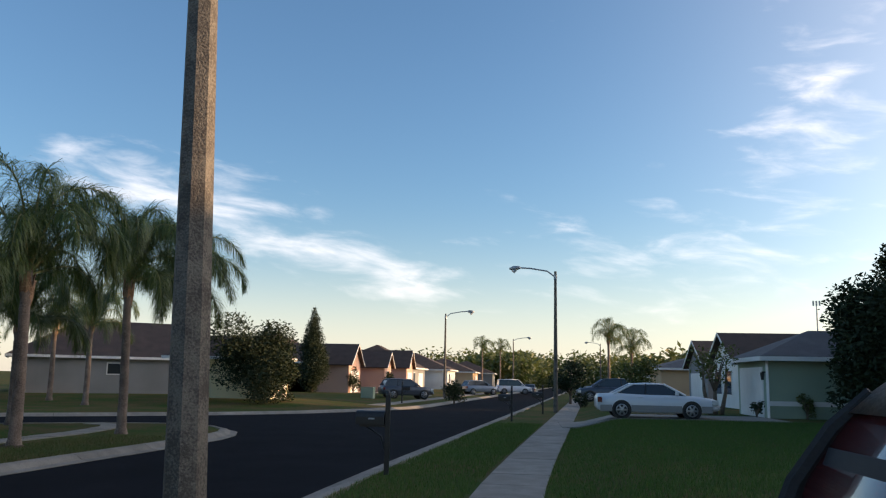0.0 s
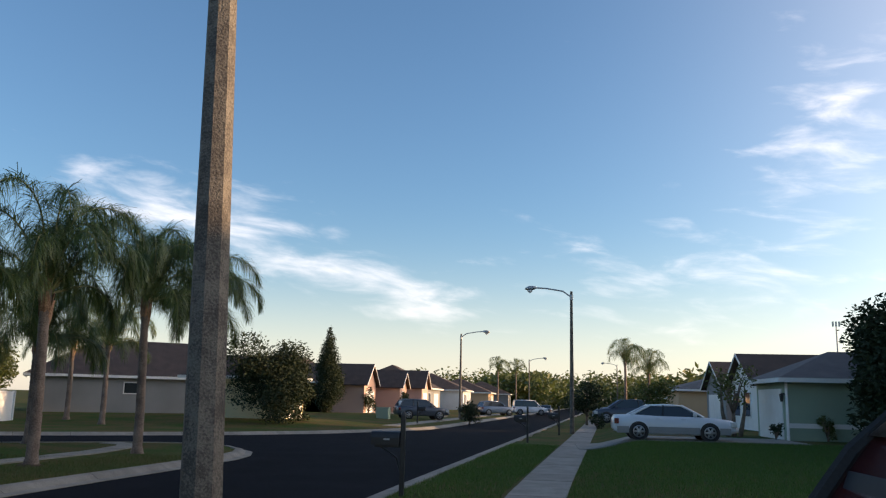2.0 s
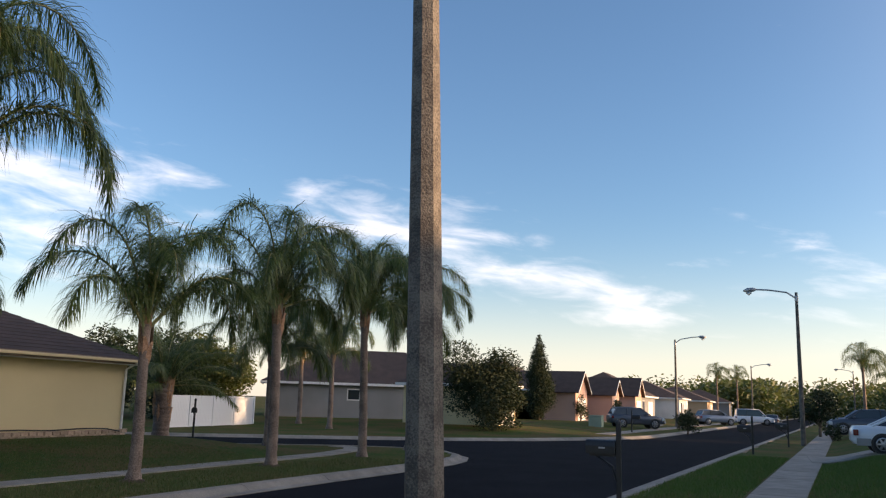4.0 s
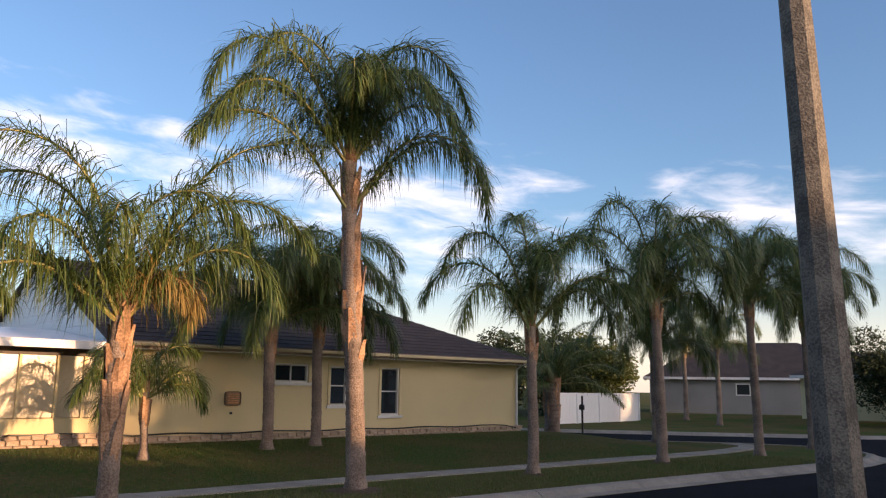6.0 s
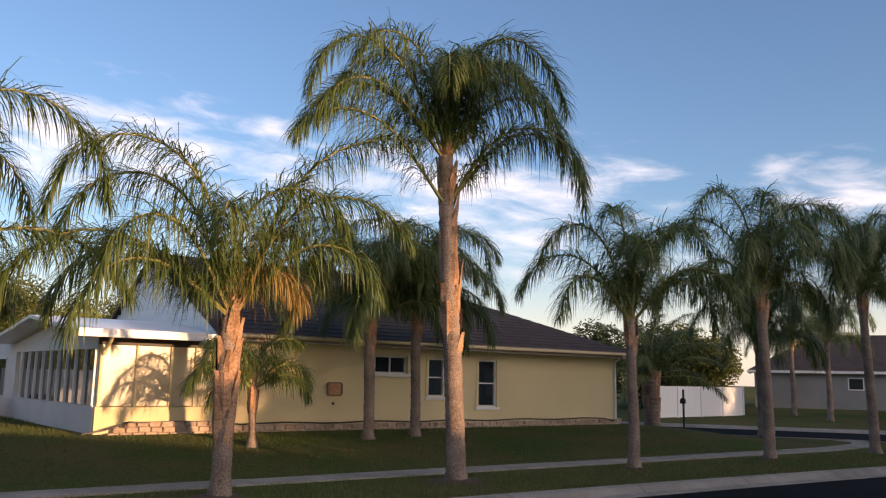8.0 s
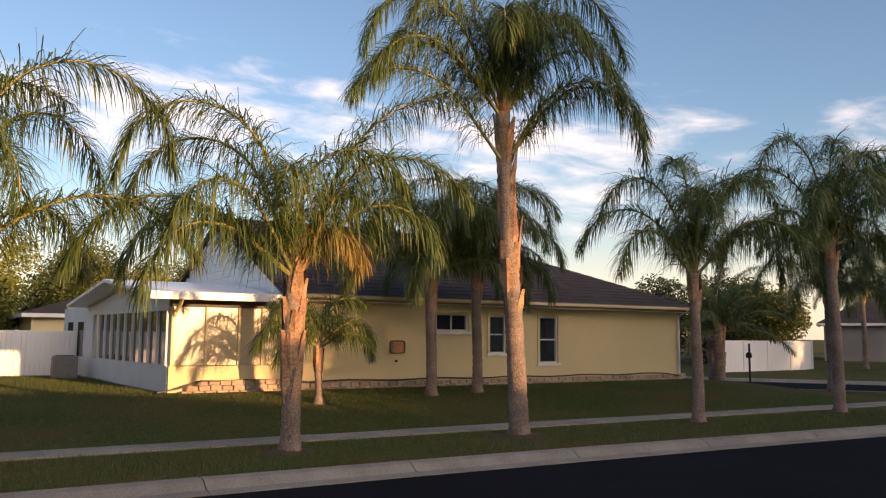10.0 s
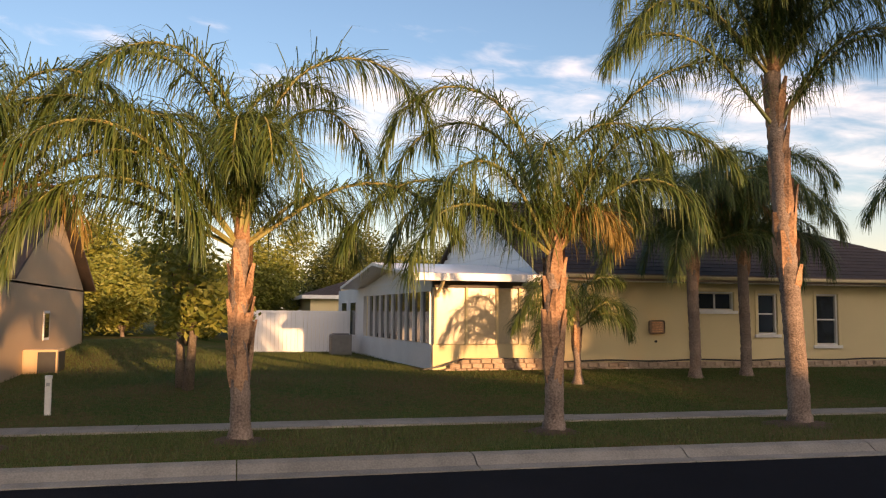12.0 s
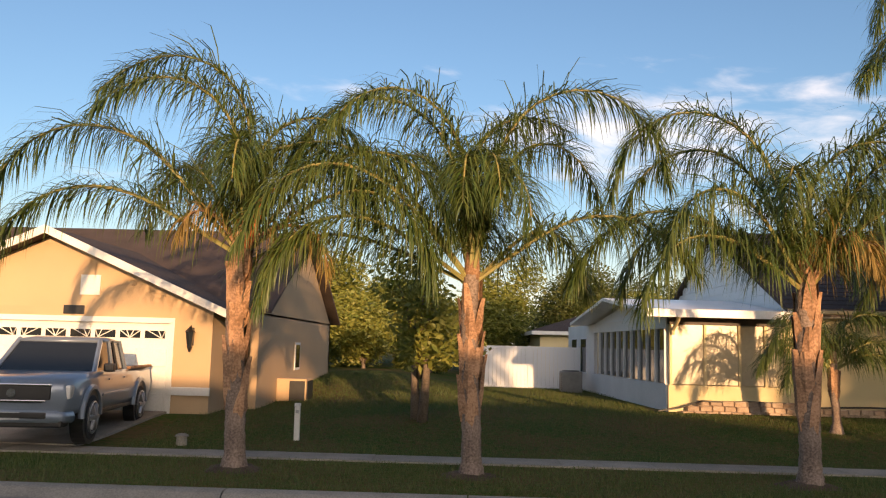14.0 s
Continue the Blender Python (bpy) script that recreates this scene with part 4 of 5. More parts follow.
# the pale house across the side street, and its garage wing
simple_house(pose(-36.5, 55.7, 0.3, 0, 0, -57.8), 16.0, 9.0, 2.75, 5.6, STUCCO_GREY, SHINGLE, "long pale stucco house across the side street, shade put into its wall grey", False, features=(("window", 6.4, 1.45, 7.3, 2.2), ("window", 12.0, 1.45, 12.9, 2.2)))
road_house(-16.6, 53.2, 3.8, 7.0, 2.75, 4.2, STUCCO_Y, SHINGLE, "cream garage wing with a sunlit street side", gable=False, features=(("garage", 0.5, 0.0, 3.3, 2.2),))
road_house(-17.4, 80.5, 5.6, 10.0, 2.9, 4.9, STUCCO_PINK, SHINGLE, "salmon stucco house with a sunlit front gable", gable=True, features=(("garage", 0.8, 0.0, 4.6, 2.2),))
road_house(-21.5, 80.5, 15.0, 12.0, 3.0, 6.2, STUCCO_PINK, SHINGLE, "salmon house body under a wide brown hip roof")
road_house(-15.2, 88.5, 4.2, 6.0, 2.8, 4.3, STUCCO_PINK, SHINGLE, "salmon porch wing with a small front gable", gable=True, features=(("window", 1.2, 0.8, 2.8, 2.2),))
road_house(-14.2, 98.0, 5.0, 9.0, 2.9, 4.9, STUCCO_PINK, SHINGLE, "salmon house with a sharp front gable", gable=True, features=(("garage", 0.6, 0.0, 4.2, 2.2),))
road_house(-14.5, 104.0, 14.0, 11.0, 2.9, 5.9, STUCCO_GREY, SHINGLE, "pale grey house under a dark hip roof", features=(("window", 2.0, 0.9, 3.4, 2.2), ("garage", 7.0, 0.0, 11.6, 2.2)))
road_house(-11.5, 121.0, 13.0, 11.0, 2.9, 5.4, WHITE, SHINGLE, "white house under a dark hip roof", features=(("window", 2.0, 0.9, 3.4, 2.2), ("garage", 6.0, 0.0, 10.6, 2.2)))
road_house(-9.0, 140.0, 14.0, 11.0, 2.8, 5.2, STUCCO_TAN, SHINGLE, "tan house far down the street", features=(("garage", 6.0, 0.0, 10.6, 2.2),))
road_house(-6.5, 160.0, 14.0, 11.0, 2.8, 5.2, STUCCO_GREY, SHINGLE, "grey house far down the street", features=(("garage", 6.0, 0.0, 10.6, 2.2),))
road_house(-3.0, 184.0, 14.0, 11.0, 2.8, 5.2, STUCCO_PINK, SHINGLE, "salmon house far down the street")
# east side
road_house(10.55, 37.3, 5.2, 11.0, 2.65, 3.95, STUCCO_GREEN, SHINGLE_GREY, "sage green stucco house with a white garage door", west=False, features=(("garage", 0.5, 0.0, 4.4, 2.2),))
road_house(12.4, 50.0, 6.5, 12.0, 2.8, 4.6, WHITE, SHINGLE, "white house with a dark front gable roof", west=False, gable=True, features=(("window", 1.0, 0.8, 2.4, 2.2), ("window", 3.6, 0.8, 5.0, 2.2)))
road_house(13.2, 62.0, 7.0, 12.0, 2.8, 4.7, STUCCO_GREY, SHINGLE, "grey house with a dark front gable roof", west=False, gable=True, features=(("garage", 1.0, 0.0, 5.4, 2.2),))
road_house(12.4, 78.0, 12.0, 12.0, 2.8, 4.6, STUCCO_TAN, SHINGLE_GREY, "tan house with a low grey roof", west=False, features=(("garage", 1.0, 0.0, 5.4, 2.2),))
road_house(15.0, 100.0, 12.0, 12.0, 2.8, 4.8, WHITE, SHINGLE_GREY, "white house far down the street", west=False)
road_house(17.0, 122.0, 12.0, 12.0, 2.8, 4.8, STUCCO_TAN, SHINGLE, "tan house far down the street", west=False)
# unseen row east of the viewer, added and sized to shade the street
road_house(13.0, -6.0, 25.0, 12.0, 2.9, 5.6, STUCCO_TAN, SHINGLE, "unseen tan hip-roofed house added across the lawn as a shade caster", west=False)
road_house(13.0, -22.0, 14.5, 12.0, 2.9, 5.0, STUCCO_GREY, SHINGLE, "unseen grey hip-roofed house added across the lawn as a shade caster", west=False)
road_house(13.0, -40.0, 15.0, 12.0, 2.9, 5.4, STUCCO_Y, SHINGLE, "unseen cream hip-roofed house added across the lawn as a shade caster", west=False)
road_house(18.0, 21.5, 12.5, 10.0, 2.9, 4.9, STUCCO_TAN, SHINGLE, "unseen tan hip-roofed house added beyond the lawn as a shade caster", west=False)
# neighbours behind the palms
simple_house(pose(-44, 4.0, 0.0), 9.0, 9.0, 2.8, 4.4, STUCCO_Y, SHINGLE, "yellow house behind the white fence", False)


def vinyl_fence(x0, y0, x1, y1, h, label):
    a, b = Vector((x0, y0)), Vector((x1, y1))
    ln = (b - a).length
    ang = math.degrees(math.atan2(b.y - a.y, b.x - a.x))
    f = thing("fence", pose(x0, y0, float(land(x0, y0)), 0, 0, ang), label, "fence")
    n = max(1, round(ln / 2.4))
    board = mesh_from("board", boxes((0.0, -0.012, 0.08, 0.145, 0.012, h - 0.1), bevel=0.004))
    for i in range(n + 1):
        part("post", boxes((ln * i / n - 0.06, -0.06, -0.2, ln * i / n + 0.06, 0.06, h + 0.02)), VINYL, f)
    for k in range(int(ln / 0.15)):
        part("board", board, VINYL, f).location.x = 0.15 * k
    part("rail", boxes((0, -0.03, h - 0.1, ln, 0.03, h)), VINYL, f)
    part("rail", boxes((0, -0.03, 0.02, ln, 0.03, 0.1)), VINYL, f)


vinyl_fence(-31.2, 0.6, -31.0, 4.2, 1.55, "white vinyl privacy fence behind the cream house")
vinyl_fence(-30.0, 36.2, -31.0, 46.0, 1.75, "long white vinyl fence beyond the side street")


# ---- plants ----
def leaf_cloud(rng, blobs, count, size, squash=1.0):
    """Many small leaves scattered in the shells of several overlapping lumps."""
    total = sum(b[3] ** 2 for b in blobs)
    verts, faces = [], []
    for cx, cy, cz, r in blobs:
        for _ in range(int(count * r * r / total)):
            d = Vector((rng.gauss(0, 1), rng.gauss(0, 1), rng.gauss(0, 1))).normalized()
            q = r * (rng.random() ** 0.35) * rng.uniform(0.8, 1.1)
            c = Vector((cx, cy, cz)) + Vector((d.x * q, d.y * q, d.z * q * squash))
            a = Vector((rng.uniform(-1, 1), rng.uniform(-1, 1), rng.uniform(-0.7, 0.5))).normalized()
            b = a.cross(Vector((rng.uniform(-1, 1), rng.uniform(-1, 1), rng.uniform(-1, 1)))).normalized()
            s = size * rng.uniform(0.6, 1.3)
            i = len(verts)
            verts += [c - a * s, c + b * s * 0.42, c + a * s, c - b * s * 0.42]
            faces.append((i, i + 1, i + 2, i + 3))
    me = bpy.data.meshes.new("crown")
    me.from_pydata([tuple(v) for v in verts], [], faces)
    return me


def tree(x, y, h, r, mat, seed, label, count=3500, size=0.11, low=0.35, stems=1, z=None, name="tree", category="tree", group="", squash=1.0, lumps=9):
    rng = random.Random(seed)
    z = float(land(x, y)) if z is None else z
    t = thing(name, pose(x, y, z), label, category, group)
    blobs = []
    for k in range(lumps):
        a, q = rng.uniform(0, 6.28), rng.uniform(0.25, 0.75) * r
        blobs.append((q * math.cos(a), q * math.sin(a), h * (low + (1 - low) * rng.uniform(0.12, 0.86)), r * rng.uniform(0.32, 0.55)))
    blobs.append((0, 0, h * (low + (1 - low) * 0.5), r * 0.7))
    tr = bmesh.new()
    for k in range(stems):
        o = (k - (stems - 1) / 2) * 0.28
        tube(tr, [(o, o * 0.5, -0.1), (o * 2, o, h * low), (o * 2.5 + rng.uniform(-0.2, 0.2), o, h * 0.75)], [0.05 + 0.022 * h, 0.03 + 0.015 * h, 0.02], 8)
    for b in blobs[:7]:
        tube(tr, [(0, 0, h * low * 0.9), (b[0] * 0.6, b[1] * 0.6, b[2] * 0.8), b[:3]], [0.03 + 0.006 * h, 0.03, 0.01], 5)
    part("trunk", tr, WOODBARK, t, smooth=True)
    part("crown", leaf_cloud(rng, blobs, count, size, squash), mat, t)
    return t


def cypress(x, y, h, r, seed):
    rng = random.Random(seed)
    t = thing("cypress_tree", pose(x, y, float(land(x, y))), "slender dark green columnar cypress on the lawn", "tree")
    part("trunk", tubes(([(0, 0, -0.1), (0, 0, h * 0.8)], [0.12, 0.03])), WOODBARK, t)
    blobs = []
    for k in range(26):
        s = k / 25
        rr = r * (math.sin(math.pi * min(0.5, 0.12 + s * 1.2)) if s < 0.35 else (1 - s) ** 0.75 * 1.32) + 0.06
        a = rng.uniform(0, 6.28)
        blobs.append((0.25 * rr * math.cos(a), 0.25 * rr * math.sin(a), 0.3 + s * (h - 0.35), rr * 0.85))
    part("crown", leaf_cloud(rng, blobs, 30000, 0.085), LEAF_DARK, t)


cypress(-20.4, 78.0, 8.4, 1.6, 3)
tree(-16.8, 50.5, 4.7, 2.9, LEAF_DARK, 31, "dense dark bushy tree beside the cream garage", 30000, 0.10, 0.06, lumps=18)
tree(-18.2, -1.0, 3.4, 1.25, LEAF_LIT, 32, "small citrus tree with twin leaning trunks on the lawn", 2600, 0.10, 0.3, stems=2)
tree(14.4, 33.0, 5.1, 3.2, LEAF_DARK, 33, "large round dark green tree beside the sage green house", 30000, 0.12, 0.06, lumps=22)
tree(8.9, 40.2, 3.2, 1.3, LEAF, 34, "thin ornamental tree with a sparse crown by the driveway", 700, 0.10, 0.35, stems=3)
tree(6.2, 46.0, 2.8, 1.2, LEAF, 35, "small leafy tree in a front garden", 1500, 0.11, 0.3)
tree(12.0, 37.0, 1.1, 0.45, LEAF, 36, "small upright shrub beside the green house wall", 500, 0.07, 0.1, name="shrub", category="shrub")
tree(9.9, 37.0, 0.8, 0.35, LEAF_DARK, 37, "small dark shrub at the garage corner", 300, 0.07, 0.1, name="shrub", category="shrub")
tree(-5.6, 65.5, 1.9, 1.0, LEAF_DARK, 38, "clipped round dark bush by the kerb", 1800, 0.09, 0.05, name="shrub", category="shrub")
tree(-17.0, 81.0, 2.6, 0.9, LEAF_DARK, 39, "clipped dark shrub before the salmon house", 1500, 0.09, 0.05, name="shrub", category="shrub")
tree(-14.4, 86.0, 2.3, 0.85, LEAF_DARK, 40, "clipped dark shrub before the salmon house", 1500, 0.09, 0.05, name="shrub", category="shrub")
tree(-15.2, 51.3, 0.8, 0.7, LEAF_DARK, 41, "low dark shrub at the garage corner", 500, 0.09, 0.05, name="shrub", category="shrub")
tree(3.6, 68.0, 3.6, 1.7, LEAF_DARK, 42, "bushy street tree by the pavement", 2200, 0.13, 0.2)
tree(3.9, 60.0, 1.2, 0.6, LEAF_DARK, 43, "low round bush by the pavement", 600, 0.09, 0.05, name="shrub", category="shrub")
# most of this belt takes the leaf colour brightened as if sunlit
for k, (x, y, h, r) in enumerate(((-42, -7.5, 6.5, 3.2), (-46, -3.0, 5.8, 3.0), (-50, 1.5, 7.4, 3.4), (-56, 6.5, 7.6, 3.6), (-60, 11, 7.2, 3.4), (-54, -6, 6.2, 3.2), (-44, -11.5, 6.6, 3.4), (-66, 16, 7.6, 3.6), (-38, -4.6, 3.6, 2.0), (-40, -1.6, 3.0, 1.8))):
    tree(x, y, h * 0.9, r, LEAF_LIT if k % 4 < 3 else LEAF, 60 + k, "leafy tree in the belt behind the gardens", 15000, 0.13, 0.05, group="trees behind the gardens")
# unseen oaks, added east of the view to shade palms, walls and lawns
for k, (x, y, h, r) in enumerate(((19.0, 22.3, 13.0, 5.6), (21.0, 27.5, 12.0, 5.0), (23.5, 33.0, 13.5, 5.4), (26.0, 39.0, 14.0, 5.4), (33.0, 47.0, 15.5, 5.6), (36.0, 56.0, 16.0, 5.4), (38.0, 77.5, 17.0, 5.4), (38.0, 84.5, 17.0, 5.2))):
    tree(x, y, h, r, LEAF_DARK, 80 + k, "tall broad oak added out of view to block the low sun", 15000, 0.30, 0.06, group="oaks among the houses", lumps=26)
for k, (x, y, h) in enumerate(((-38.0, 46.5, 5.4), (-40.5, 52.5, 6.0), (-44.0, 47.0, 6.2), (-47.0, 42.5, 5.8), (-50.0, 38.0, 6.0), (-36.5, 50.0, 4.8))):
    tree(x, y, h, 3.2, LEAF if k % 2 else LEAF_DARK, 110 + k, "leafy tree behind the long white fence", 9000, 0.16, 0.05, group="trees behind the fence")
# more palms down the street
palm(-24.6, 44.6, 4.6, P6, 51, "queen palm before the long pale house", boots=2, sparse=0.6, group="palms by the side street")
palm(-28.5, 47.5, 4.4, P5, 52, "queen palm before the long pale house", boots=2, sparse=0.6, group="palms by the side street")
palm(9.0, 92.0, 6.0, P6, 53, "queen palm far down the street", boots=2, sparse=0.5, group="palms far down the street")
palm(12.0, 96.0, 5.0, P5, 54, "queen palm far down the street", boots=2, sparse=0.5, group="palms far down the street")
palm(-8.0, 150.0, 7.0, P6, 55, "queen palm far down the street", boots=2, sparse=0.4, group="palms far down the street")
palm(-5.0, 158.0, 7.0, P5, 56, "queen palm far down the street", boots=2, sparse=0.4, group="palms far down the street")


def far_woods():
    rng = random.Random(9)
    blobs = []
    for k in range(150):
        x = -150 + 2.0 * k + rng.uniform(-4, 4)
        blobs.append((x, 230 + rng.uniform(0, 60), rng.uniform(3, 6), rng.uniform(4, 7)))
    for k in range(60):
        blobs.append((rng.uniform(-26, -14) + 0.09 * (150 + k), 170 + k * 1.2, rng.uniform(3, 5), rng.uniform(3, 5)))
        blobs.append((26 + rng.uniform(-6, 6), 130 + k * 2, rng.uniform(2, 4), rng.uniform(3, 4.5)))
    for k in range(90):
        blobs.append((-120 + rng.uniform(-20, 20), -120 + 3.0 * k, rng.uniform(2, 5), rng.uniform(4, 6)))
    tagged(part("far_woods", leaf_cloud(rng, blobs, 100000, 0.7), LEAF), "distant belt of mixed trees beyond the houses", "woods", kind="stuff")


far_woods()


# ---- street furniture ----
def near_pole(x, y):
    p = thing("street_lamp", pose(x, y, 0.0), "tapered octagonal concrete lamp pole with rough aggregate surface", "street lamp", "street lamps")
    bm = bmesh.new()
    n, rings = 8, []
    for i in range(40):
        z = -0.2 + 9.0 * i / 39
        r = 0.172 - 0.0105 * z
        rings.append([bm.verts.new((r * math.cos(2 * math.pi * (k + 0.15) / n) - 0.0305 * z, r * math.sin(2 * math.pi * (k + 0.15) / n), z)) for k in range(n)])
    for a, b in zip(rings, rings[1:]):
        for k in range(n):
            bm.faces.new((a[k], a[(k + 1) % n], b[(k + 1) % n], b[k]))
    bm.faces.new(rings[-1])
    part("pole", bm, POLE, p)
    lamp_arm(p, 8.6, 180)


def lamp_arm(p, h, turn):
    c, s = math.cos(radians(turn)), math.sin(radians(turn))
    arm = part("arm", tubes(([(0, 0, h - 0.35), (c * 0.5, s * 0.5, h + 0.02), (c * 1.5, s * 1.5, h + 0.2), (c * 2.3, s * 2.3, h + 0.26)], 0.045)), GALV, p)
    head = bmesh.new()
    tube(head, [(c * 2.1, s * 2.1, h + 0.26), (c * 2.25, s * 2.25, h + 0.25), (c * 2.55, s * 2.55, h + 0.22), (c * 2.8, s * 2.8, h + 0.2)], [0.05, 0.12, 0.15, 0.05], 10)
    part("lamp_head", head, GALV, p, smooth=True)
    part("lens", tubes(([(c * 2.4, s * 2.4, h + 0.13), (c * 2.5, s * 2.5, h + 0.02), (c * 2.62, s * 2.62, h + 0.12)], [0.1, 0.11, 0.08])), LENS, p)


def street_lamp(x, y, h, turn, label):
    p = thing("street_lamp", pose(x, y, float(land(x, y))), label, "street lamp", "street lamps")
    part("pole", tubes(([(0, 0, -0.2), (0, 0, h)], [0.14, 0.075]), n=8), POLE, p)
    part("collar", tubes(([(0, 0, h - 0.5), (0, 0, h - 0.2)], 0.10)), GALV, p)
    lamp_arm(p, h, turn)


near_pole(-2.362, 6.14)
street_lamp(1.8, 49.4, 8.35, 172, "tall slim concrete street lamp with a single arm over the pavement")
street_lamp(-7.8, 79.7, 8.1, 0, "street lamp with a raised arm on the far verge")
street_lamp(-2.0, 128.0, 8.1, 0, "street lamp with a raised arm far down the verge")
street_lamp(13.2, 150.0, 8.1, 180, "street lamp far down the street")


def mailbox(x, y, z, turn, label):
    m = thing("mailbox", pose(x, y, z, 0, 0, turn), label, "mailbox", "mailboxes along the kerb")
    part("post", boxes((-0.045, -0.045, -0.3, 0.045, 0.045, 1.52), bevel=0.006), BLACK, m)
    part("cap", tubes(([(0, 0, 1.52), (0, 0, 1.55), (0, 0, 1.6)], [0.055, 0.05, 0.01])), BLACK, m)
    b = bmesh.new()
    pr = [(-0.12, 0.0), (0.12, 0.0), (0.12, 0.14)] + [(0.12 * math.cos(math.pi * k / 6), 0.14 + 0.12 * math.sin(math.pi * k / 6)) for k in range(1, 6)] + [(-0.12, 0.14)]
    prism(b, pr, 0, 0.56)
    box_ob = part("box", b, BLACK, m)
    box_ob.matrix_basis = pose(-0.05, 0, 0.95, 0, 0, 90)
    part("nameplate", boxes((-0.36, -0.124, 1.045, -0.24, -0.121, 1.075)), GALV, m)
    part("arm", boxes((-0.55, -0.03, 0.90, -0.046, 0.03, 0.948)), BLACK, m)
    part("brace", tubes(([(-0.04, 0, 0.45), (-0.12, 0, 0.72), (-0.3, 0, 0.84), (-0.42, 0, 0.9)], 0.02)), BLACK, m)


mailbox(-2.57, 16.14, 0.0, 0, "black metal mailbox on a tall post by the kerb")
mailbox(-0.57, 37.92, 0.0, 0, "black metal mailbox on a post further along the kerb")
mailbox(1.0, 47.0, 0.0, 0, "black mailbox on a post by the kerb")
mailbox(-9.0, 60.5, 0.05, 180, "black mailbox across the street")
mailbox(-24.4, 31.6, 0.05, 125, "black mailbox beside the side street")

stake = thing("marker_post", pose(-15.75, -3.14, float(land(-15.75, -3.14)), 0, 2), "short white plastic utility marker standing in the lawn", "marker post")
part("shaft", boxes((-0.04, -0.05, -0.2, 0.04, 0.05, 0.62), bevel=0.012), WHITE, stake)
part("cap", boxes((-0.045, -0.055, 0.62, 0.045, 0.055, 0.68), bevel=0.01), WHITE, stake)
part("sticker", boxes((0.041, -0.03, 0.5, 0.044, 0.03, 0.56)), GALV, stake)
puck = thing("utility_box", pose(-14.9, -5.0, float(land(-14.9, -5.0))), "small pale plastic utility pedestal in the grass", "utility box")
part("body", tubes(([(0, 0, -0.05), (0, 0, 0.15)], [0.10, 0.09]), n=12), CONCRETE, puck)
part("lid", tubes(([(0, 0, 0.15), (0, 0, 0.17), (0, 0, 0.2)], [0.12, 0.12, 0.06]), n=12), CONCRETE, puck)


cab = thing("utility_cabinet", pose(-12.6, 66.0, float(land(-12.6, 66.0))), "green metal transformer cabinet on the far lawn", "utility cabinet")
part("body", boxes((-0.5, -0.5, -0.05, 0.5, 0.5, 0.8), bevel=0.04), STUCCO_GREEN, cab)
part("lid", boxes((-0.53, -0.53, 0.8, 0.53, 0.53, 0.88), bevel=0.03), STUCCO_GREEN, cab)
mast = thing("mast", pose(57.6, 170.0, 0.6), "thin lattice communications mast in the distance", "mast")
part("pole", tubes(([(0, 0, 0), (0, 0, 17.5)], [0.25, 0.12])), GALV, mast)
for k in range(3):
    part("antenna", boxes((-0.75 + 0.6 * k, -0.1, 17.0, -0.45 + 0.6 * k, 0.1, 18.0)), GALV, mast)
# trim of the sage green house
gt = thing("wall_lamp", pose(10.55, 37.75, 2.2), "small black lantern on the green garage wall", "wall lamp")
part("body", tubes(([(-0.14, 0, -0.15), (-0.14, 0, 0.18)], [0.06, 0.1]), n=6), BLACK, gt)
part("bracket", boxes((-0.16, -0.03, 0.16, -0.002, 0.03, 0.22)), BLACK, gt)
tagged(part("trim_1", boxes((10.54, 37.268, 0.95, 21.5, 37.298, 1.15), (10.52, 37.27, 0.4, 10.548, 37.62, 3.0)), WHITE), "white moulded band on the green wall", "trim", kind="structure")


# ---- driveways ----
def driveway(x0, y0, x1, y1, name):
    nx, ny = max(2, int(abs(x1 - x0) / 2.0)), max(2, int(abs(y1 - y0) / 2.4))
    root = tagged(new(name), "pale concrete driveway slabs", "driveway", kind="structure")
    for i in range(nx):
        for j in range(ny):
            a, b = x0 + (x1 - x0) * i / nx + 0.006, x0 + (x1 - x0) * (i + 1) / nx - 0.006
            c, d = y0 + (y1 - y0) * j / ny + 0.006, y0 + (y1 - y0) * (j + 1) / ny - 0.006
            bm = bmesh.new()
            m, k = 4, []
            for u in range(m + 1):
                k.append([bm.verts.new((a + (b - a) * u / m, yy, float(land(a + (b - a) * u / m, yy)) + 0.045)) for yy in (c, d)])
            for p, q in zip(k, k[1:]):
                bm.faces.new((p[0], q[0], q[1], p[1]))
            low = [bm.verts.new((v.co.x, v.co.y, v.co.z - 0.12)) for v in (k[0][0], k[-1][0], k[-1][1], k[0][1])]
            bm.faces.new((k[0][0], k[0][1], low[3], low[0]))
            bm.faces.new((k[-1][1], k[-1][0], low[1], low[2]))
            bm.faces.new([r[0] for r in k[::-1]] + [low[0], low[1]])
            bm.faces.new([r[1] for r in k] + [low[2], low[3]])
            part("slab", bm, CONCRETE, root)


driveway(-18.6, -12.6, -14.3, -6.6, "driveway_1")
driveway(1.5, 33.2, 10.2, 37.6, "driveway_2")
driveway(-16.9, 80.0, -9.5, 84.5, "driveway_3")
driveway(0.75, 0.8, 12.9, 10.75, "driveway_4")


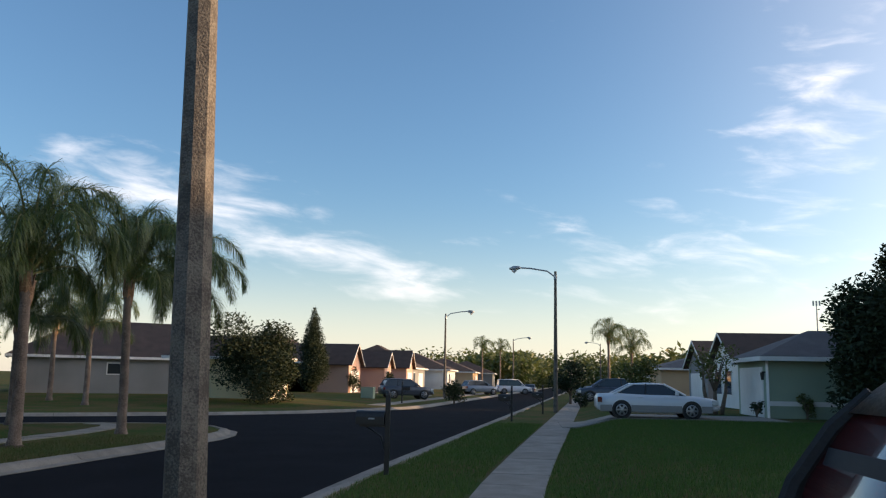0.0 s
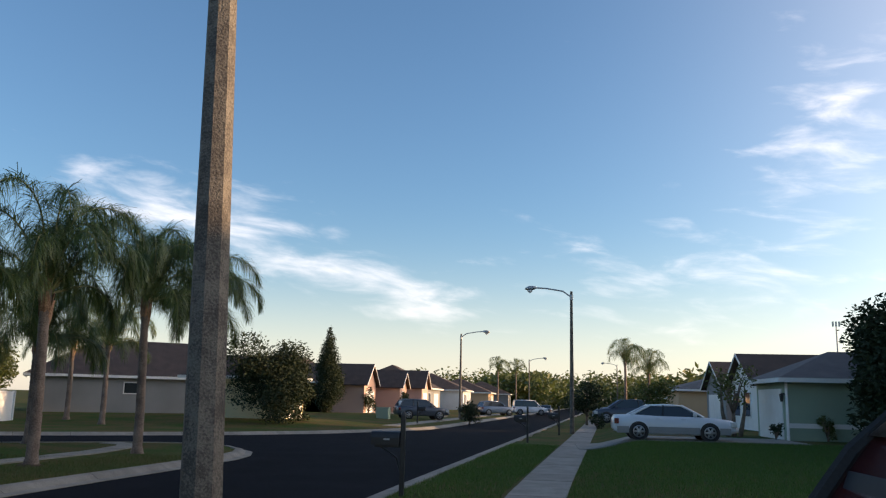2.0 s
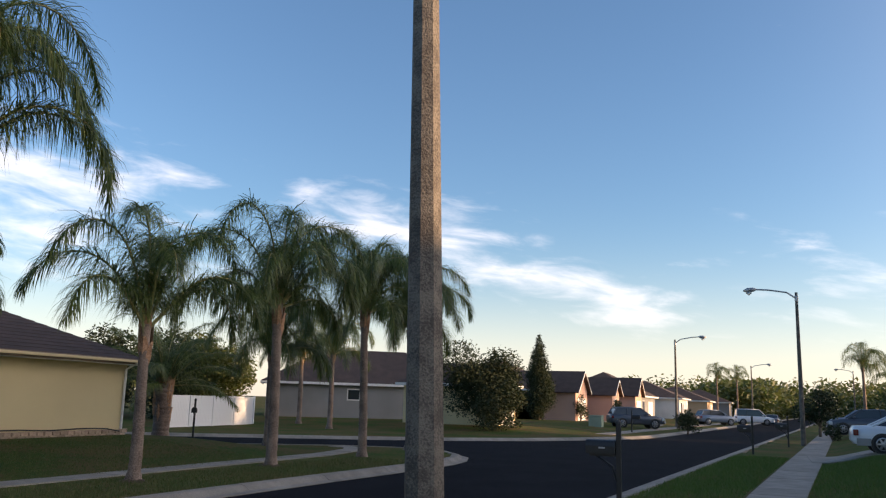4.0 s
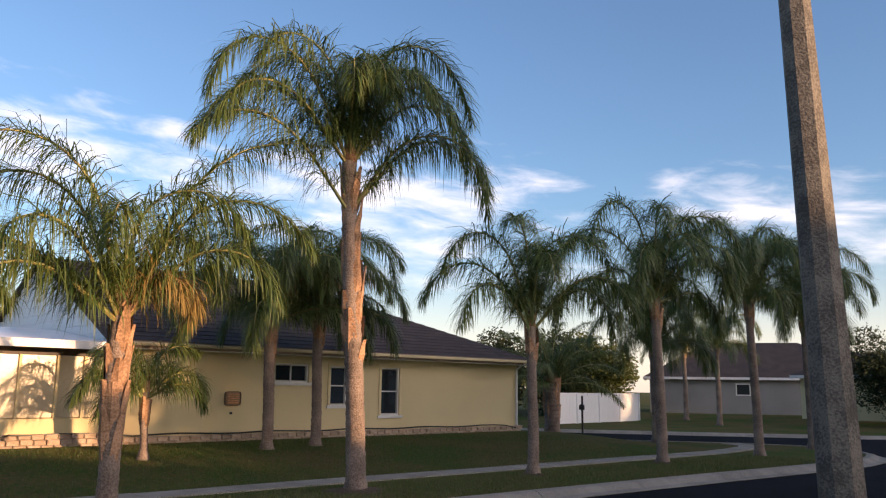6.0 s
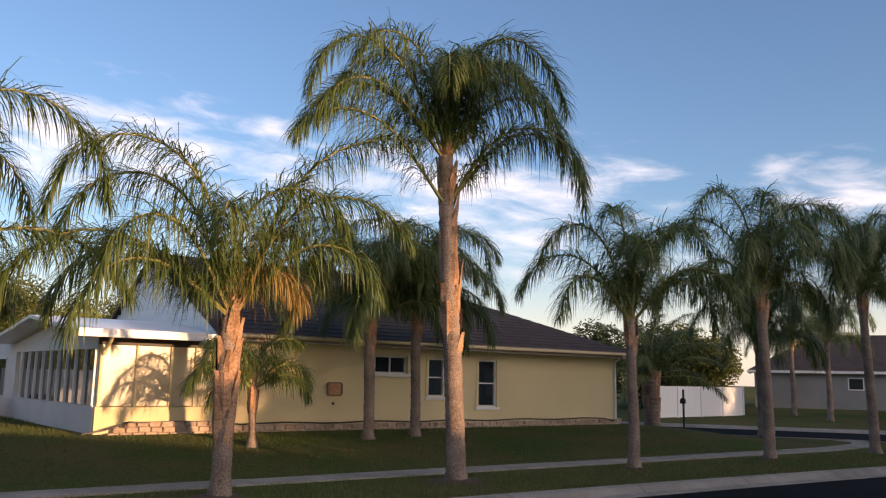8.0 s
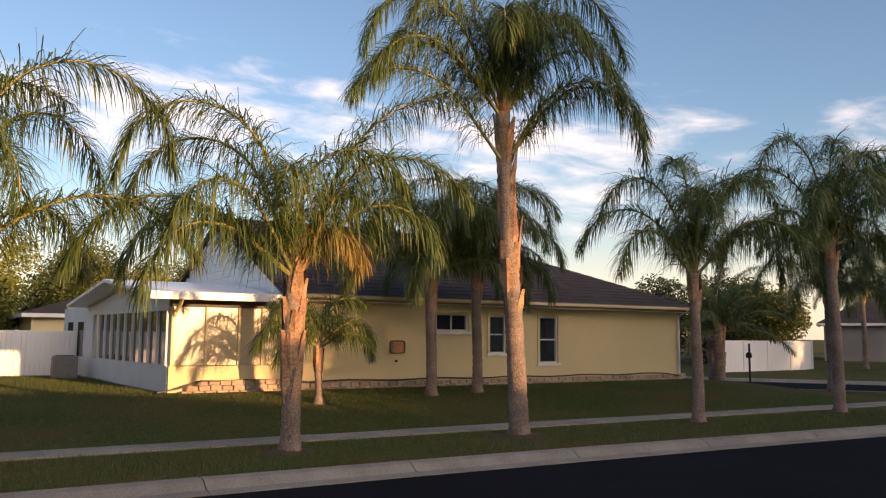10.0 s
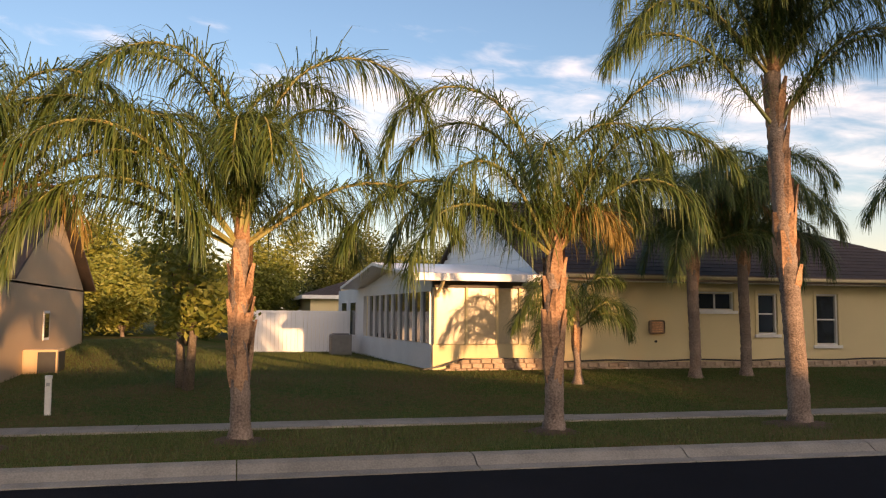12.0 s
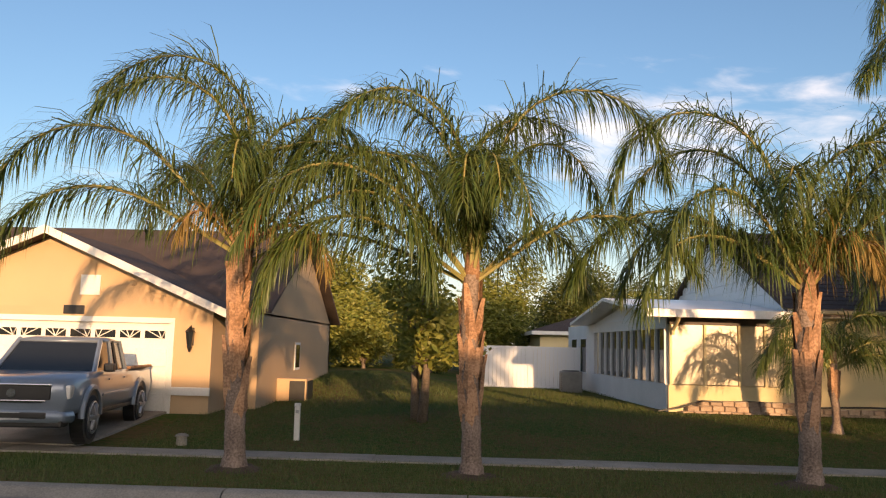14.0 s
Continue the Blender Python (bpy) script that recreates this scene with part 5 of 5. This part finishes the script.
# ---- vehicles ----
def loft(sections, smooth_ring=True):
    """Rings of (y, z) at stations x, closed at both ends."""
    bm = bmesh.new()
    rings = [[bm.verts.new((x, y, z)) for y, z in ring] for x, ring in sections]
    n = len(rings[0])
    for a, b in zip(rings, rings[1:]):
        for k in range(n):
            bm.faces.new((a[k], a[(k + 1) % n], b[(k + 1) % n], b[k]))
    bm.faces.new(rings[0][::-1])
    bm.faces.new(rings[-1])
    bmesh.ops.recalc_face_normals(bm, faces=bm.faces)
    return bm


def ring(hw, z0, z1, top=0.86, low=0.94):
    h = z1 - z0
    right = [(hw * low, z0), (hw * 0.99, z0 + h * 0.18), (hw, z0 + h * 0.5), (hw * 0.97, z0 + h * 0.82), (hw * top, z1)]
    return right + [(-y, z) for y, z in right[::-1]]


def wheel(parent, x, y, r, side):
    w = part("wheel", tubes(([(x, y - 0.11, r), (x, y - 0.08, r), (x, y + 0.08, r), (x, y + 0.11, r)], [r * 0.88, r, r, r * 0.88]), n=24), RUBBER, parent)
    yo = y + side * 0.1
    part("rim", tubes(([(x, yo - side * 0.03, r), (x, yo + side * 0.015, r)], [r * 0.66, r * 0.66]), n=20), BLACK, w)
    sp = bmesh.new()
    for k in range(6):
        a = math.pi * 2 * k / 6
        tube(sp, [(x, yo + side * 0.03, r), (x + r * 0.6 * math.cos(a), yo + side * 0.022, r + r * 0.6 * math.sin(a))], [r * 0.15, r * 0.11], 6)
    part("spokes", sp, ALLOY, w)
    part("rim_ring", tubes(([(x + r * 0.66 * math.cos(t), yo + side * 0.02, r + r * 0.66 * math.sin(t)) for t in [math.pi * 2 * k / 20 for k in range(21)]], 0.022), n=5), ALLOY, w)
    arch = bmesh.new()
    tube(arch, [(x, y - side * 0.12, r * 1.02), (x, y + side * 0.092, r * 1.02)], r * 1.16, 24)
    part("wheel_arch", arch, BLACK, parent)


def car(name, m, label, L, W, paint, body, cabin, wheels, r, lower=None, group="", top=0.86, scale=1.0):
    """Front towards +x. body: stations (x, z0, z1, half width share); cabin: (x, z, share) outline, low rear to low front."""
    c = thing(name, m, label, name.replace("_", " ") if name != "pickup_truck" else "pickup truck", group)
    hw = W / 2
    part("body", loft([(x, ring(hw * k, z0, z1, top)) for x, z0, z1, k in body]), paint, c, smooth=True)
    if lower:
        for s in (-1, 1):
            for xa_, xb_ in ((body[1][0], wheels[0] - r * 1.15), (wheels[0] + r * 1.15, wheels[1] - r * 1.15), (wheels[1] + r * 1.15, body[-2][0])):
                part("side_cladding", boxes((xa_, s * hw - 0.03, 0.26, xb_, s * hw + 0.012, 0.52), bevel=0.012), lower, c)
    # cabin: glass house with a painted roof and pillars
    (xa, za, ka), (xb, zb, kb), (xc_, zc, kc), (xd, zd, kd) = cabin
    g = bmesh.new()
    corners = [[(x, s * hw * k, z) for s in (-1, 1)] for x, z, k in cabin]
    vs = [[g.verts.new(p) for p in pair] for pair in corners]
    for a, b in zip(vs, vs[1:]):
        g.faces.new((a[0], a[1], b[1], b[0]))
    g.faces.new([v[0] for v in vs])
    g.faces.new([v[1] for v in vs[::-1]])
    bmesh.ops.recalc_face_normals(g, faces=g.faces)
    part("window_glass", g, GLASS, c)
    part("roof", loft([(xb - 0.08, [(y, z) for y, z in ring(hw * kb * 1.02, zb - 0.06, zb + 0.015)]), ((xb + xc_) / 2, ring(hw * (kb + kc) / 2 * 1.03, max(zb, zc) - 0.06, max(zb, zc) + 0.05)), (xc_ + 0.06, ring(hw * kc * 1.02, zc - 0.06, zc + 0.01))]), paint, c, smooth=True)
    for s in (-1, 1):
        for p, q in (((xa, za, ka), (xb, zb, kb)), ((xd, zd, kd), (xc_, zc, kc))):
            part("pillar", tubes(([(p[0], s * hw * p[2], p[1]), (q[0], s * hw * q[2], q[1])], 0.045), n=6), paint, c)
        xm = (xb + xc_) / 2 - 0.1
        km = (ka + kd) / 2
        part("pillar", tubes(([(xm - 0.05, s * hw * km, (za + zd) / 2), (xm, s * hw * (kb + kc) / 2, (zb + zc) / 2)], 0.035), n=6), BLACK, c)
        part("mirror", boxes((xd - 0.45, s * (hw + 0.02) - 0.07, zd + 0.02, xd - 0.3, s * (hw + 0.06) + 0.07, zd + 0.17), bevel=0.03), BLACK if name == "pickup_truck" else paint, c)
        for xh in (xm - 0.25, xm + 0.75):
            part("door_handle", boxes((xh - 0.09, s * (hw - 0.005) - 0.012, za - 0.13, xh + 0.09, s * (hw - 0.005) + 0.015, za - 0.10), bevel=0.006), paint, c)
        fx, bx = body[-1][0], body[0][0]
        part("headlight", boxes((fx - 0.28, s * hw * 0.78 - 0.2, body[-2][2] - 0.28, fx - 0.04, s * hw * 0.78 + 0.13, body[-2][2] - 0.06), bevel=0.04), LENS, c)
        part("tail_light", boxes((bx + 0.02, s * hw * 0.8 - 0.16, body[1][2] - 0.34, bx + 0.2, s * hw * 0.8 + 0.14, body[1][2] - 0.12), bevel=0.03), RED, c)
    for x in wheels:
        for s in (-1, 1):
            wheel(c, x, s * (hw - 0.085), r, s)
    part("grille", boxes((body[-1][0] - 0.12, -hw * 0.5, body[-1][2] - 0.26, body[-1][0] + 0.015, hw * 0.5, body[-1][2] - 0.06), bevel=0.02), BLACK, c)
    part("bumper", loft([(body[-1][0] - 0.2, ring(hw * 0.97, 0.36, 0.58)), (body[-1][0] + 0.05, ring(hw * 0.82, 0.38, 0.56))]), paint, c, smooth=True)
    part("number_plate", boxes((body[-1][0] + 0.05, -0.16, 0.42, body[-1][0] + 0.062, 0.16, 0.54)), GALV, c)
    if scale != 1:
        c.scale = (scale, scale, scale)
    return c


SEDAN_BODY = [(-2.42, 0.42, 0.80, 0.80), (-2.3, 0.30, 0.95, 0.93), (-1.6, 0.24, 0.98, 1.0), (-0.6, 0.22, 0.94, 1.0), (0.7, 0.22, 0.93, 1.0), (1.5, 0.24, 0.90, 0.98), (2.1, 0.30, 0.83, 0.92), (2.38, 0.36, 0.74, 0.80)]
SEDAN_CABIN = [(-1.75, 0.95, 0.84), (-0.95, 1.36, 0.68), (0.25, 1.37, 0.68), (1.1, 0.92, 0.84)]
SUV_BODY = [(-2.25, 0.5, 0.95, 0.86), (-2.15, 0.36, 1.08, 0.95), (-1.2, 0.28, 1.08, 1.0), (0.6, 0.28, 1.05, 1.0), (1.4, 0.3, 1.0, 0.98), (2.05, 0.36, 0.88, 0.9), (2.25, 0.46, 0.78, 0.78)]
SUV_CABIN = [(-2.1, 1.06, 0.86), (-1.75, 1.62, 0.72), (0.15, 1.64, 0.72), (1.05, 1.04, 0.86)]
car("car", pose(5.25, 34.3, 0.45), "white four-door sedan with grey lower panels parked on the driveway", 4.8, 1.8, CARWHITE, SEDAN_BODY, SEDAN_CABIN, (-1.45, 1.3), 0.33, CARGREY, scale=0.98)
car("car", pose(-10.2, 70.5, float(land(-10.2, 70.5)) + 0.02, 0, 0, 25), "dark grey crossover parked on a driveway", 4.5, 1.85, CARDARK, SUV_BODY, SUV_CABIN, (-1.35, 1.35), 0.36)
car("car", pose(-5.5, 100.0, 0.05, 0, 0, 30), "silver car parked far down the street", 4.5, 1.8, SILVER, SUV_BODY, SUV_CABIN, (-1.35, 1.35), 0.34)
car("car", pose(-1.6, 108.0, 0.05, 0, 0, 10), "white van parked far down the street", 4.6, 1.9, CARWHITE, SUV_BODY, [(-2.1, 1.06, 0.9), (-2.0, 1.85, 0.8), (0.5, 1.85, 0.8), (1.3, 1.04, 0.88)], (-1.35, 1.35), 0.34)
car("car", pose(0.6, 118.0, ROAD_Z, 0, 0, 85), "dark car standing at the far kerb", 4.5, 1.8, CARDARK, SEDAN_BODY, SEDAN_CABIN, (-1.45, 1.3), 0.33)
car("car", pose(6.0, 62.0, 0.42, 0, 0, 180), "dark car parked on a driveway behind the sedan", 4.5, 1.85, CARDARK, SUV_BODY, SUV_CABIN, (-1.35, 1.35), 0.36)
car("car", pose(7.0, 76.0, 0.42, 0, 0, 180), "silver car parked on a far driveway", 4.5, 1.85, SILVER, SUV_BODY, SUV_CABIN, (-1.35, 1.35), 0.36)

TRUCK_BODY = [(-2.6, 0.55, 1.06, 0.94), (-2.5, 0.48, 1.12, 0.99), (-1.2, 0.46, 1.12, 1.0), (-0.1, 0.44, 1.12, 1.0), (1.0, 0.44, 1.14, 1.0), (1.7, 0.46, 1.13, 0.99), (2.35, 0.5, 1.07, 0.95), (2.56, 0.52, 1.02, 0.88), (2.62, 0.55, 0.94, 0.84)]
TRUCK_CABIN = [(-0.75, 1.10, 0.86), (-0.62, 1.66, 0.74), (0.6, 1.68, 0.74), (1.3, 1.10, 0.88)]
truck = car("pickup_truck", pose(-15.75, -7.5, 0.12, 0, 0, 8), "silver-blue pickup truck parked on the concrete driveway", 5.2, 1.88, SILVER, TRUCK_BODY, TRUCK_CABIN, (-1.55, 1.68), 0.39, top=0.94)
for s in (-1, 1):
    part("load_bed_rail", boxes((-2.55, s * 0.88 - 0.04, 1.12, -0.8, s * 0.88 + 0.04, 1.17), bevel=0.01), BOOT, truck, "reddish brown bed rail")
part("badge", tubes(([(2.64, 0, 0.83), (2.665, 0, 0.83)], 0.07), n=12), CHROME, truck)
part("grille_bar", boxes((2.62, -0.6, 0.945, 2.67, 0.6, 0.975), (2.62, -0.52, 0.70, 2.67, 0.52, 0.725), bevel=0.008), CHROME, truck)
part("skirt", boxes((2.3, -0.78, 0.30, 2.66, 0.78, 0.42), bevel=0.03), BLACK, truck)
part("grille_opening", boxes((2.56, -0.58, 0.725, 2.645, 0.58, 0.945), bevel=0.02), BLACK, truck)
part("air_intake", boxes((2.6, -0.55, 0.44, 2.685, 0.55, 0.54), bevel=0.02), BLACK, truck)
for s in (-1, 1):
    part("window_frame", tubes(([(0.18, s * 0.825, 1.13), (0.12, s * 0.70, 1.66)], 0.035), n=6), SILVER, truck)
    part("door_moulding", boxes((-0.62, s * 0.945 - 0.012, 0.70, 1.1, s * 0.945 + 0.012, 0.75), bevel=0.005), SILVER, truck)
    part("rocker", boxes((-1.0, s * 0.86 - 0.05, 0.40, 1.15, s * 0.86 + 0.05, 0.47), bevel=0.015), BLACK, truck)
part("load_bed", boxes((-2.5, -0.78, 1.10, -0.82, 0.78, 1.135)), BLACK, truck, "dark open load bed")
part("tailgate", boxes((-2.62, -0.85, 0.62, -2.56, 0.85, 1.14), bevel=0.015), SILVER, truck)
for x in (-1.55, 1.68):
    for s in (-1, 1):
        flare = [(x + 0.49 * math.cos(a), s * 0.93, 0.40 + 0.49 * math.sin(a)) for a in [math.pi * k / 12 for k in range(13)]]
        part("wheel_flare", tubes((flare, 0.055), n=6), SILVER, truck)
for s in (-1, 1):
    part("fog_lamp", boxes((2.52, s * 0.66 - 0.1, 0.44, 2.6, s * 0.66 + 0.1, 0.54), bevel=0.02), BLACK, truck)


def near_suv():
    """The tail of a dark red car close on the east side, nose towards the houses."""
    z = float(land(2.6, 3.3))
    c = thing("car", pose(0.0, 3.2, 0.0), "dark red sport utility car parked close by, tail to the street", "car")
    paint = material("dark_red_paint", (0.12, 0.012, 0.014), 0.2, (0.10, 0.01, 0.012), 2, 100, 0.0, coat=0.9)
    part("body", loft([(1.22, ring(0.72, 0.6, 1.02)), (1.26, ring(0.84, 0.5, 1.25)), (1.34, ring(0.86, 0.5, 1.45)), (1.5, ring(0.86, 0.5, 1.70, 0.80)), (1.62, ring(0.86, 0.5, 1.84, 0.74)), (1.85, ring(0.88, 0.5, 1.95, 0.66)), (2.6, ring(0.9, 0.5, 1.98, 0.66)), (3.9, ring(0.9, 0.5, 1.94, 0.66)), (4.7, ring(0.9, 0.5, 1.25, 0.8)), (5.6, ring(0.82, 0.55, 1.05, 0.8))]), paint, c, smooth=True)
    gl = part("rear_window", boxes((-0.012, -0.88, -0.14, 0.012, 0.68, 0.5), bevel=0.005), TINT, c)
    gl.matrix_basis = pose(1.235, 0, 1.12, 0, 22, 0)
    for s in (-1, 1):
        part("corner_moulding", tubes(([(1.2, s * 0.74, 1.0), (1.23, s * 0.80, 1.22), (1.31, s * 0.80, 1.42), (1.46, s * 0.74, 1.66), (1.6, s * 0.66, 1.82)], [0.05, 0.055, 0.05, 0.045, 0.035]), n=8), RUBBER, c, "black corner moulding")
        part("tail_light", boxes((1.2, s * 0.7 - 0.06, 1.0, 1.28, s * 0.7 + 0.06, 1.28), bevel=0.02), RED, c)
        for x in (2.0, 4.7):
            part("wheel", tubes(([(x, s * 0.8 - 0.11, z + 0.37), (x, s * 0.8 + 0.11, z + 0.37)], 0.37), n=24), RUBBER, c)
    part("tailgate", boxes((1.185, -0.8, 0.62, 1.215, 0.8, 1.15), bevel=0.01), TINT, c, "dark grey tailgate panel")
    # thin added sheet over the red roof that paints the sky's reflection
    top = bmesh.new()
    rows = [[top.verts.new((x, s * w, z)) for s in (-1, 1)] for x, w, z in ((1.50, 0.68, 1.735), (1.58, 0.66, 1.815), (1.72, 0.62, 1.925), (1.95, 0.57, 1.995))]
    for r0, r1 in zip(rows, rows[1:]):
        top.faces.new((r0[0], r1[0], r1[1], r0[1]))
    bmesh.ops.solidify(top, geom=list(top.faces), thickness=0.012)
    part("roof_sheen", top, SKY_SHEEN, c, "pale sheet on the roof, the sky's reflection put into its colour", smooth=True)
    side = part("side_window", boxes((1.5, -0.008, 0.0, 3.8, 0.008, 0.52), bevel=0.004), TINT, c, "dark tinted side glass")
    side.matrix_basis = pose(0.0, -0.905, 1.08, -6, 0, 0)
    part("bumper", boxes((1.1, -0.84, 0.5, 1.3, 0.84, 0.85), bevel=0.06), RUBBER, c)


near_suv()


# ---- grass blades near the camera ----
def grass_patch(rng, count, area, h0, h1, name, label, mat=None):
    x0, y0, x1, y1 = area
    xs, ys = rng.uniform(x0, x1, count), rng.uniform(y0, y1, count)
    xs = xs + np.array([bend(v) for v in ys])
    zs = land(xs, ys)
    ang, hh, ln = rng.uniform(0, 6.28, count), rng.uniform(h0, h1, count), rng.uniform(-0.05, 0.05, (count, 2))
    w = 0.006
    ca, sa = np.cos(ang) * w, np.sin(ang) * w
    v = np.stack([np.stack([xs - ca, ys - sa, zs - 0.01], -1), np.stack([xs + ca, ys + sa, zs - 0.01], -1), np.stack([xs + ln[:, 0], ys + ln[:, 1], zs + hh], -1)], 1).reshape(-1, 3)
    me = bpy.data.meshes.new(name)
    me.from_pydata(v.tolist(), [], np.arange(count * 3).reshape(-1, 3).tolist())
    tagged(part(name, me, mat or BLADE), label, "grass", kind="stuff")


grng = np.random.default_rng(4)
grass_patch(grng, 110000, (0.05, 10.85, 9.5, 33.0), 0.05, 0.10, "lawn_grass", "short green grass blades of the near lawn", BLADE_GREEN)
grass_patch(grng, 32000, (-3.25, 5.0, -1.2, 36.0), 0.05, 0.11, "verge_grass", "grass blades of the near verge", BLADE_GREEN)
grass_patch(grng, 50000, (-13.4, -9.0, -10.85, 24.0), 0.03, 0.09, "verge_grass", "grass blades of the verge under the palms")
grass_patch(grng, 60000, (-20.5, -6.0, -14.35, 22.0), 0.03, 0.08, "lawn_grass", "grass blades of the lawn before the cream house")
grass_patch(grng, 60000, (-33.0, -9.0, -20.5, 4.6), 0.04, 0.10, "lawn_grass", "grass blades of the lawn between the two houses")
